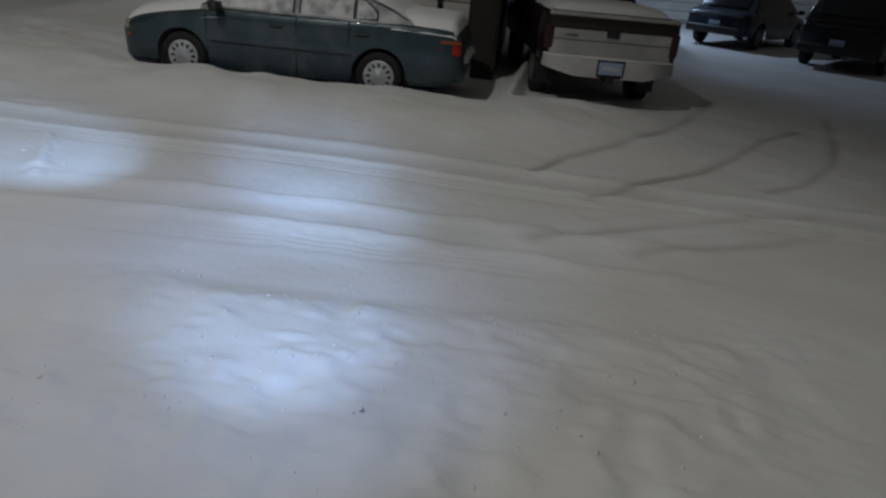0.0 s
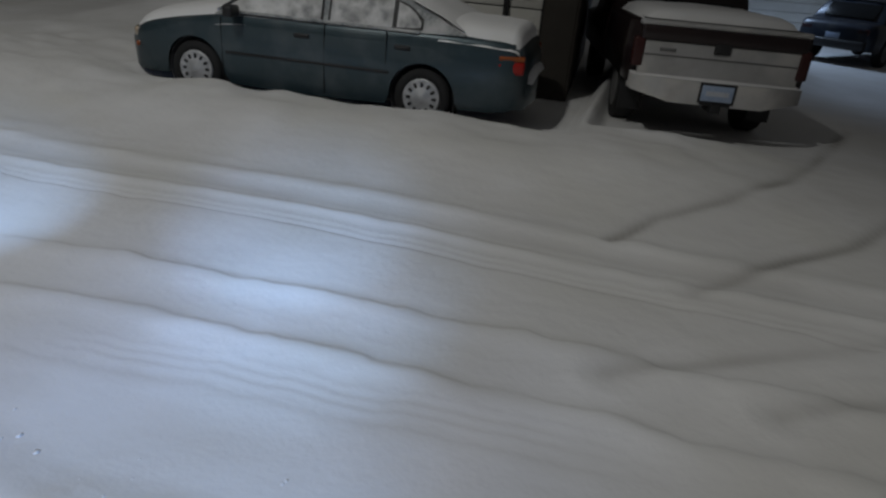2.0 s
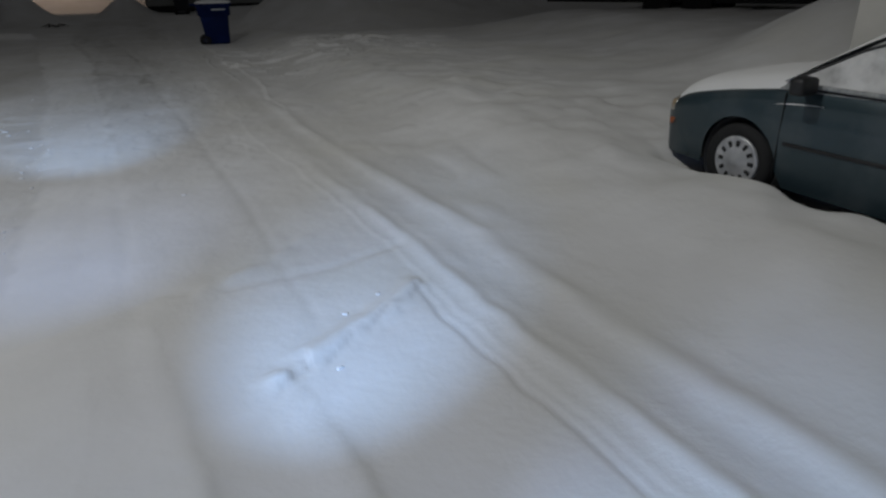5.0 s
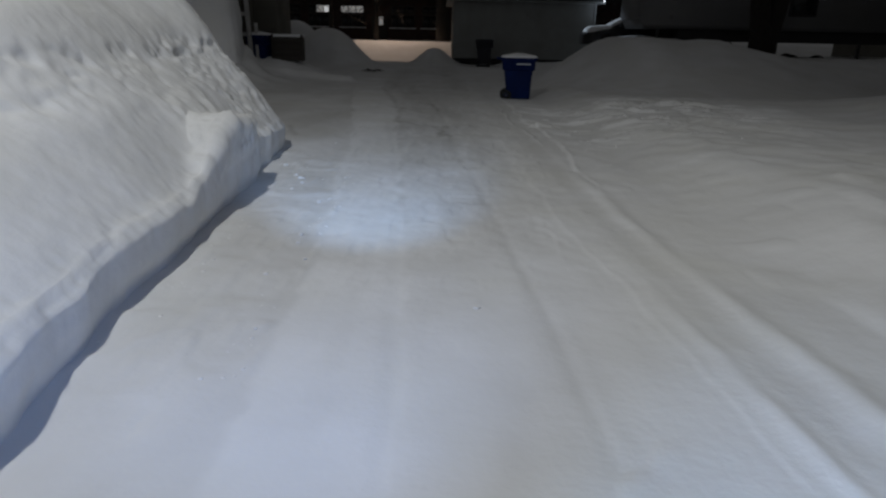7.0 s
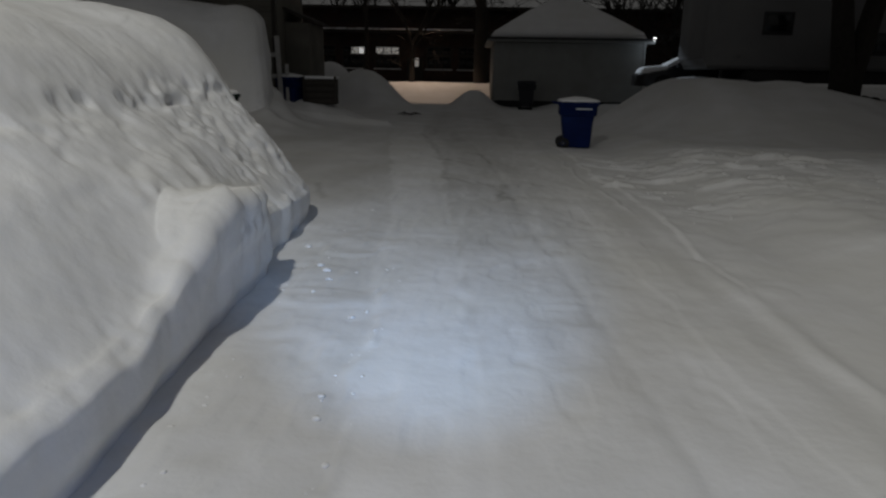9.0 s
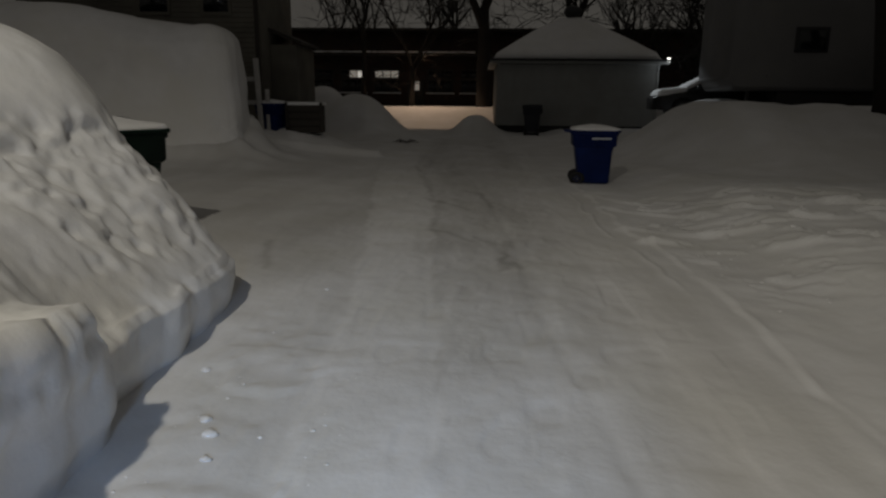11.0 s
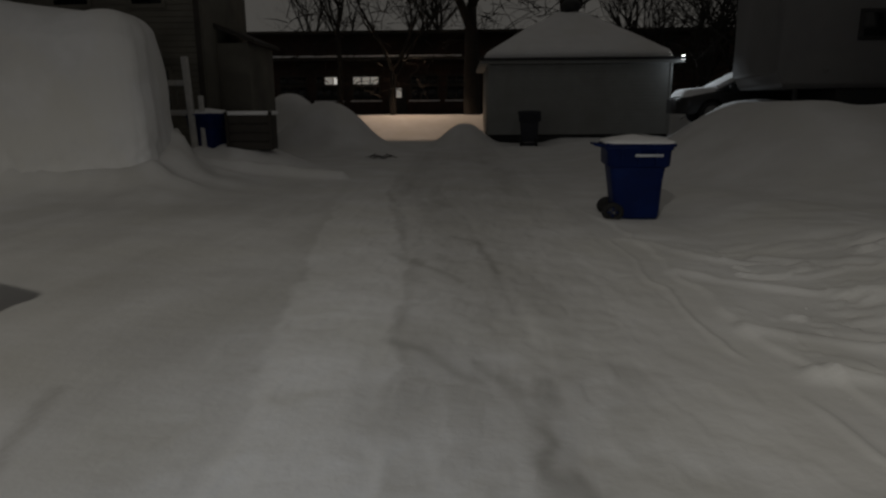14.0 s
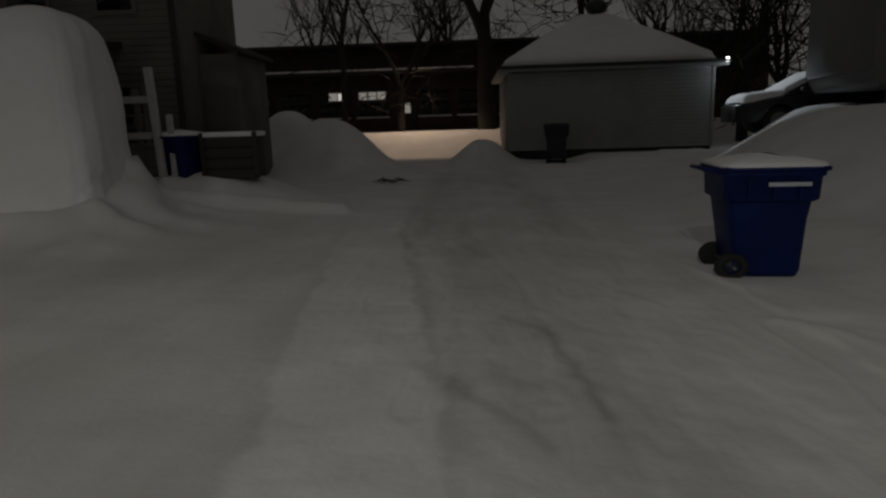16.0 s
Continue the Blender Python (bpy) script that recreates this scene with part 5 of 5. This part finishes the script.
# ---- brick building across the street ----
def brick_building():
    b = empty("brick_building", pose(-16.0, 48.0, 0.4), "long dark brick building with a few lit windows", "building")
    w, d, low, tall = 32.0, 9.0, 3.9, 5.5
    part("wall", bm_box(w / 2, 0.15, low / 2, w, 0.3, low), BRICK, b)
    part("upper_wall", bm_box(w / 2, 1.65, tall / 2, w, 0.3, tall), BRICK, b)
    part("side_wall", bm_box(0.15, d / 2 + 0.3, tall / 2, 0.3, d - 0.3, tall), BRICK, b)
    part("side_wall", bm_box(w - 0.15, d / 2 + 0.3, tall / 2, 0.3, d - 0.3, tall), BRICK, b)
    part("canopy", bm_box(w / 2, -0.4, low, w, 1.2, 0.14, 0.02), DARKWOOD, b, "dark canopy")
    part("canopy_snow", bm_box(w * 0.28, -0.40, low + 0.12, w * 0.42, 1.25, 0.10, 0.03, seg=3), SNOW, b, "thin snow line on the canopy")
    part("roof", bm_box(w / 2, d / 2 + 0.8, tall + 0.06, w + 0.4, d, 0.14, 0.02), DARKWOOD, b)
    part("parapet", bm_box(w / 2, 1.5, tall + 0.12, w, 0.25, 0.22, 0.02), DARKWOOD, b)
    xs_ = [1.0, 3.2, 5.4, 7.6, 9.85, 13.4, 15.6, 18.0, 20.4, 22.6]
    for k, x in enumerate(xs_):
        lit = {3: LITPANE, 4: DIMPANE}.get(k)
        win = part("window", bm_box(x, -0.02, 2.25, 1.7, 0.10, 1.5, 0.02), DARKWOOD, b, "dark window frame")
        part("sill", bm_box(x, -0.08, 1.45, 1.9, 0.2, 0.08, 0.02), SNOW, win, "snowy sill")
        for j in range(3):
            part("pane", bm_box(x - 0.53 + 0.53 * j, -0.06, 1.92, 0.47, 0.06, 0.7), GLASS, win)
            glass = GLASS
            if lit and not (k == 3 and j == 0):
                glass = lit if (k == 3 and j == 2) or (k == 4 and j != 1) else DIMPANE
            part("pane", bm_box(x - 0.53 + 0.53 * j, -0.06, 2.66, 0.47, 0.06, 0.42), glass, win)
    door = part("door", bm_box(11.75, -0.02, 1.1, 1.1, 0.12, 2.2, 0.02), DARKWOOD, b, "dark entrance door")
    # white notice with an added glow, so that it shows in the dark
    part("notice", bm_box(11.8, -0.11, 1.92, 0.42, 0.03, 0.55, 0.01), DIMPANE, door, "small white notice on the door, made to glow")


brick_building()


# ---- trees ----
def grow(rng, base, way, length, radius, depth, out):
    pts, radii, p, d = [base], [radius], Vector(base), Vector(way).normalized()
    steps = 5
    for k in range(steps):
        d = (d + Vector((rng.uniform(-1, 1), rng.uniform(-1, 1), rng.uniform(-0.35, 0.75))) * 0.17).normalized()
        p = p + d * length / steps
        pts.append(tuple(p))
        radii.append(radius * (1 - 0.45 * (k + 1) / steps))
    out.append((pts, radii, depth))
    if depth <= 0:
        return
    for k in range(rng.choice((2, 3, 3)) + (1 if depth > 2 else 0)):
        at = rng.randint(2, steps)
        turn = Vector((rng.uniform(-1, 1), rng.uniform(-1, 1), rng.uniform(0.0, 0.9)))
        grow(rng, pts[at], (d * 0.8 + turn * 0.9), length * rng.uniform(0.55, 0.8), radii[at] * rng.uniform(0.5, 0.75), depth - 1, out)


def bare_tree(x, y, z, trunk, radius, seed, label, ways=((0, 0, 1),), depth=4, reach=3.6):
    rng = random.Random(seed)
    t = empty("tree", pose(x, y, z), label, "tree")
    limbs = []
    for way in ways:
        w = Vector(way).normalized()
        pts = [Vector((0, 0, -0.3)) + w * trunk * k / 6 + Vector((0.05 * rng.uniform(-1, 1), 0.05 * rng.uniform(-1, 1), 0)) for k in range(7)]
        radii = [radius * (1.25 if k == 0 else 1.0 - 0.07 * k) for k in range(7)]
        part("trunk", bm_rod(pts, radii, 14), BARK, t)
        for k in range(4):
            turn = Vector((rng.uniform(-1, 1), rng.uniform(-1, 1), rng.uniform(0.5, 1.2)))
            grow(rng, tuple(pts[-1 - k // 3]), w * 0.5 + turn * 0.8, reach * rng.uniform(0.7, 1.1), radius * rng.uniform(0.35, 0.55), depth, limbs)
    joined = bmesh.new()
    for pts, radii, k in limbs:
        b = bm_rod(pts, radii, 6 if k >= depth - 1 else 4)
        me = bpy.data.meshes.new("tmp")
        b.to_mesh(me)
        b.free()
        joined.from_mesh(me)
        bpy.data.meshes.remove(me)
    part("crown", joined, BARK, t)["kind"] = "stuff"
    return t


bare_tree(0.2, 43.0, 0.3, 6.5, 0.50, 11, "thick dark bare tree by the far street", depth=4, reach=4.0)
bare_tree(-6.9, 43.5, 0.3, 5.6, 0.20, 12, "slim bare tree before the brick building", depth=4, reach=3.4)
bare_tree(-4.1, 44.2, 0.3, 3.4, 0.22, 13, "spreading bare tree before the brick building", depth=4, reach=3.8)
bare_tree(-10.2, 52.5, 0.3, 5.8, 0.18, 14, "bare tree behind the brick building", depth=4, reach=3.2)
bare_tree(-1.8, 58.0, 0.3, 6.0, 0.25, 15, "bare tree behind the brick building", depth=4, reach=4.0)
bare_tree(5.5, 47.0, 0.3, 5.2, 0.30, 16, "bare tree behind the hipped garage", depth=4, reach=4.0)
bare_tree(10.4, 37.5, 0.3, 2.4, 0.26, 17, "dense bare tree beyond the camper", depth=5, reach=3.6)
bare_tree(12.8, 39.5, 0.3, 2.6, 0.28, 19, "dense bare tree beyond the camper", depth=5, reach=3.6)
bare_tree(9.3, 44.0, 0.3, 2.0, 0.22, 26, "low dense bare tree beyond the garage", depth=4, reach=4.2)
bare_tree(11.6, 42.0, 0.3, 1.6, 0.22, 27, "low dense bare tree beyond the garage", depth=4, reach=4.2)
bare_tree(8.0, 41.0, 0.3, 3.2, 0.24, 23, "dense bare tree behind the hipped garage", depth=5, reach=3.2)
bare_tree(-8.5, 54.0, 0.3, 4.0, 0.24, 24, "bare tree behind the brick building", depth=5, reach=3.6)
bare_tree(-3.2, 55.0, 0.3, 4.4, 0.24, 25, "bare tree behind the brick building", depth=5, reach=3.8)
def thicket(x0, x1, y0, y1, z0, z1, count, seed, label):
    """A tangle of thin bare branches, crossing every way."""
    rng = random.Random(seed)
    joined = bmesh.new()
    for k in range(count):
        p = Vector((rng.uniform(x0, x1), rng.uniform(y0, y1), rng.uniform(z0, z1) ** 1.0))
        d = Vector((rng.uniform(-1, 1), rng.uniform(-0.6, 0.6), rng.uniform(-0.25, 0.9))).normalized()
        r, reach = rng.uniform(0.012, 0.040), rng.uniform(0.9, 2.4)
        pts = []
        for j in range(5):
            pts.append(tuple(p))
            d = (d + Vector((rng.uniform(-1, 1), rng.uniform(-1, 1), rng.uniform(-0.8, 0.5))) * 0.28).normalized()
            p = p + d * reach / 4
        b = bm_rod(pts, [r * (1 - 0.18 * j) for j in range(5)], 4)
        me = bpy.data.meshes.new("tmp")
        b.to_mesh(me)
        b.free()
        joined.from_mesh(me)
        bpy.data.meshes.remove(me)
    return tagged(part("bare_thicket", joined, BARK), label, "bare shrubs", kind="stuff")


thicket(7.6, 15.5, 33.5, 40.0, 0.9, 8.5, 620, 31, "tangle of dark bare branches behind the garage")
thicket(-1.0, 7.5, 41.0, 46.0, 3.6, 8.0, 220, 32, "tangle of dark bare branches over the garage roof")
thicket(-9.5, -1.0, 41.5, 45.5, 2.0, 7.5, 200, 33, "thin dark branches hanging before the brick building")
bare_tree(10.45, 21.3, 1.0, 6.0, 0.34, 18, "dark forked tree trunk standing in the snow mound", ways=((-0.16, 0, 1), (0.20, 0.1, 1)), depth=3, reach=3.0)


# ---- camper, its neighbours and the far side of the yard ----
def camper():
    c = empty("camper_trailer", pose(6.72, 23.0, 0.3), "large white camper trailer with rounded ends and dark windows", "camper trailer")
    long, wide, lo, hi = 9.5, 2.4, 1.55, 4.9
    outline = []
    for cx, cz, a0, r in ((0.5, lo + 0.12, 180, 0.12), (long - 0.3, lo + 0.3, 270, 0.3), (long - 0.5, hi - 0.5, 0, 0.5), (0.95, hi - 0.85, 90, 0.85)):
        for k in range(7):
            a = radians(a0 + 15 * k)
            outline.append((cx + r * math.cos(a), cz + r * math.sin(a)))
    outline[0:7] = [(0.10 + 0.04 * k, lo + 0.42 - 0.07 * k) for k in range(7)]
    b = bm_loft([[(x, y, z) for x, z in outline] for y in (0.0, wide)], closed=True)
    bmesh.ops.bevel(b, geom=[e for e in b.edges if abs(e.verts[0].co.y - e.verts[1].co.y) < 1e-6], offset=0.06, segments=3, affect="EDGES")
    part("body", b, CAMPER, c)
    for x, z, w, h in ((2.32, 2.92, 0.86, 0.62), (5.7, 2.35, 0.9, 0.62)):
        win = part("window", bm_box(x, -0.01, z, w, 0.05, h, 0.02, seg=3), BLACK, c, "rounded black window")
        part("pane", bm_box(x, -0.035, z, w - 0.10, 0.03, h - 0.10, 0.012), GLASS, win)
        part("trim", bm_box(x, 0.0, z, w + 0.06, 0.03, h + 0.06, 0.014), BLACK, win)
    part("belly", bm_box(5.4, wide / 2, 1.35, 7.6, wide - 0.3, 0.40, 0.04), BLACK, c, "dark underbelly")
    part("vent", bm_box(1.25, -0.01, 1.95, 0.10, 0.03, 0.10, 0.008), GREY, c)
    for x in (5.6, 6.5):
        for s in (0.15, wide - 0.15):
            wheel = part("wheel", bm_lathe([(0.2, -0.2), (0.36, -0.2), (0.38, -0.1), (0.36, 0.0), (0.2, 0.0)]), RUBBER, c)
            wheel.matrix_local = pose(x, s, 0.40)
    part("roof_snow", bm_box(5.2, wide / 2, hi + 0.06, 8.0, wide - 0.1, 0.18, 0.07, seg=3), SNOW, c, "snow on the camper roof")
    for x in (1.2, 8.6):
        part("jack", bm_box(x, wide / 2, 0.75, 0.09, 0.09, 1.7, 0.01), GREY, c, "grey stabiliser jack")


camper()


def snowed_car():
    m = pose(7.9, 26.55, 0.95, 0, 0, 175)
    c = parked_car(m, "snowed_in_car", "dark car under thick snow beside the camper", "car", DARKCAR, 4.4, 0.85, 0.95, 1.38, (-1.7, 1.2))
    spec = [(-2.2, 0.8), (2.2, 0.75)]
    part("bonnet_snow", drape(spec, lambda x: 0.90 - 0.10 * max(x - 0.8, 0), 0.7, 2.1, 0.95, 0.16, 8.1), SNOW, c, "thick snow on the bonnet")
    part("windscreen_snow", bm_box(0.75, 0, 1.20, 0.9, 1.4, 0.16, 0.06, rot=pose(0, 0, 0, 0, 28, 0), seg=3), SNOW, c, "thick snow on the windscreen")


snowed_car()
# added fill light that brightens the snow on the car; no lamp stands here
lamp("snowed_car_fill_light", "SPOT", (4.6, 29.2, 4.4), (6.6, 26.5, 1.5), 260, (0.85, 0.94, 1.0), 0.1, 44, 0.6)


def utility_trailer():
    c = empty("box_trailer", pose(13.5, 11.5, 0.40, 0, 0, -62), "dark box trailer parked in the snow beyond the garage", "trailer")
    part("box", bm_box(0, 0, 1.75, 8.0, 2.2, 2.4, 0.08), DARKWOOD, c)
    part("chassis", bm_box(0, 0, 0.48, 7.6, 1.8, 0.16, 0.03), BLACK, c)
    for x in (-0.5, 0.5):
        for s in (1, -1):
            wheel = part("wheel", bm_lathe([(0.2, -0.2), (0.34, -0.2), (0.36, -0.1), (0.34, 0.0), (0.2, 0.0)]), RUBBER, c)
            wheel.matrix_local = pose(x, s * 1.0, 0.34)
    part("jack", bm_box(-0.6, -1.12, 0.25, 0.14, 0.14, 0.9, 0.02), BLACK, c, "dark jack leg")
    for x in (-1.6, 1.2):
        part("marker_lamp", bm_box(x, -1.11, 0.80, 0.14, 0.03, 0.06, 0.01), GLINT, c, "small warm marker lamp")


utility_trailer()


def lit_house():
    h = empty("house", pose(24.0, -12.0, 0.0, 0, 0, 12), "pale house wall washed by a bluish yard light", "house")
    part("wall", bm_box(0, 4.0, 2.6, 0.2, 16, 5.2), WHITE, h)
    for k in range(16):
        part("clapboard", bm_box(-0.11, 4.0, 0.3 + 0.3 * k, 0.02, 15.9, 0.27, 0.005, seg=1), WHITE, h, smooth=False)
    win = part("window", bm_box(-0.14, 2.0, 1.9, 0.08, 1.1, 1.3, 0.01), WOOD, h)
    part("pane", bm_box(-0.17, 2.0, 1.9, 0.05, 0.95, 1.15), GLASS, win)
    part("roof", bm_loft([[(x, y, z) for x, z in ((-0.6, 5.1), (4.0, 7.6), (8.6, 5.1), (8.6, 5.4), (4.0, 7.9), (-0.6, 5.4))] for y in (-4.4, 12.4)], closed=True), SNOW, h, "snowy roof", smooth=False)
    part("gable_wall", bm_box(4.0, -3.9, 2.6, 7.8, 0.2, 5.2), WHITE, h)
    part("gable_wall", bm_box(4.0, 11.9, 2.6, 7.8, 0.2, 5.2), WHITE, h)
    part("back_wall", bm_box(8.0, 4.0, 2.6, 0.2, 15.6, 5.2), WHITE, h)


lit_house()


def unseen_house(x, y, turn, long, deep, tall):
    """A plain dark house added out of view; closes the place, blocks sky light."""
    h = empty("house", pose(x, y, 0, 0, 0, turn), "plain dark house added out of view to close the yard", "house")
    part("walls", bm_box(0, 0, tall / 2, deep, long, tall), OLIVE, h, smooth=False)
    part("roof", bm_loft([[(px, py, z) for px, z in ((-deep / 2 - 0.4, tall), (0, tall + 2.6), (deep / 2 + 0.4, tall), (deep / 2 + 0.4, tall + 0.3), (0, tall + 2.95), (-deep / 2 - 0.4, tall + 0.3))] for py in (-long / 2 - 0.4, long / 2 + 0.4)], closed=True), SNOW, h, smooth=False)


# the right-hand one is added to cut sky light on the camper's mound
unseen_house(24.0, 22.0, 0, 22, 9, 7.5)
unseen_house(-19.0, 4.0, 0, 18, 8, 6.5)


# ---- small things in the snow ----
def snow_chunks(name, spots, label, seed):
    rng = random.Random(seed)
    for x, y, s in spots:
        b = bmesh.new()
        bmesh.ops.create_icosphere(b, subdivisions=2, radius=s)
        for v in b.verts:
            v.co = Vector([math.copysign(abs(c / s) ** 0.6 * s * 0.8, c) for c in v.co])
            v.co *= 1 + 0.8 * noise.noise(v.co * (1.3 / s) + Vector((x, y, seed)))
            v.co.z *= 0.5
        ob = part(name, b, PILE)
        ob.matrix_world = pose(x, y, ground_at(x, y) + s * 0.08, 0, 0, rng.uniform(0, 360))
        tagged(ob, label, "snow chunk", "loose snow chunks")


rng = random.Random(3)
chunks = [(-1.42, 6.55, 0.045), (-1.36, 6.35, 0.03), (-1.5, 6.7, 0.04), (-0.98, 4.3, 0.022), (-0.86, 3.95, 0.02), (-1.05, 3.6, 0.02), (0.32, 3.1, 0.02), (-1.0, 4.5, 0.022), (-1.75, 7.3, 0.03)]
chunks += [(rng.uniform(-1.55, -0.95), rng.uniform(2.5, 9.0), rng.uniform(0.012, 0.028)) for k in range(5)]
chunks += [(rng.uniform(2.0, 4.5), rng.uniform(8.0, 12.0), rng.uniform(0.015, 0.03)) for k in range(3)]
chunks += [(rng.uniform(0.5, 1.45), rng.uniform(0.1, 0.8), rng.uniform(0.012, 0.02)) for k in range(3)]
snow_chunks("snow_chunk", chunks, "small loose chunk of snow on the lane", 2)


def clods(name, count, area, size, seed, label, keep=lambda x, y: True):
    """Many small broken lumps of snow, half sunk."""
    r = random.Random(seed)
    verts, faces = [], []
    while count:
        x, y = r.uniform(*area[0]), r.uniform(*area[1])
        if not keep(x, y):
            continue
        count -= 1
        b = bmesh.new()
        bmesh.ops.create_icosphere(b, subdivisions=1, radius=1.0)
        rad, z, turn, flat = size[0] + (size[1] - size[0]) * r.random() ** 2.5, ground_at(x, y), r.uniform(0, 6.3), r.uniform(0.3, 0.55)
        base = len(verts)
        for v in b.verts:
            c = v.co * rad * (1 + 0.55 * noise.noise(v.co * 1.4 + Vector((x * 9, y * 9, seed))))
            verts.append((x + 1.25 * (c.x * math.cos(turn) - c.y * math.sin(turn)), y + c.x * math.sin(turn) + c.y * math.cos(turn), z + c.z * flat))
        faces += [tuple(base + v.index for v in f.verts) for f in b.faces]
        b.free()
    mesh = bpy.data.meshes.new(name)
    mesh.from_pydata(verts, [], faces)
    mesh.materials.append(PILE)
    mesh.shade_smooth()
    tagged(new(name, mesh), label, "snow lumps", kind="stuff")


clods("trampled_snow_lumps", 230, ((-1.9, -0.35), (-4.3, -1.4)), (0.004, 0.013), 41, "crumbled lumps of snow on the trampled heap", lambda x, y: x < -0.45 - 0.12 * (y + 2) or (x + y) % 0.5 < 0.12)
clods("lane_snow_crumbs", 90, ((-1.65, -0.72), (2.2, 7.4)), (0.004, 0.014), 42, "crumbs of snow strewn beside the bank", lambda x, y: abs(x + 0.90) < 0.10 or x < -1.45)
clods("yard_snow_lumps", 70, ((1.7, 5.2), (8.2, 13.0)), (0.006, 0.020), 43, "torn lumps of snow in the yard")


def debris():
    d = empty("debris", pose(-2.55, 26.2, ground_at(-2.55, 26.2)), "dark scrap of branches lying on the lane", "debris")
    r = random.Random(9)
    for k in range(9):
        a = r.uniform(0, math.pi)
        l = r.uniform(0.12, 0.28)
        x, y = r.uniform(-0.3, 0.3), r.uniform(-0.2, 0.2)
        part("twig", bm_rod([(x - l * math.cos(a), y - l * math.sin(a), 0.02), (x, y, r.uniform(0.06, 0.14)), (x + l * math.cos(a), y + l * math.sin(a), 0.03)], [0.012, 0.016, 0.008], 5), BARK, d)


debris()
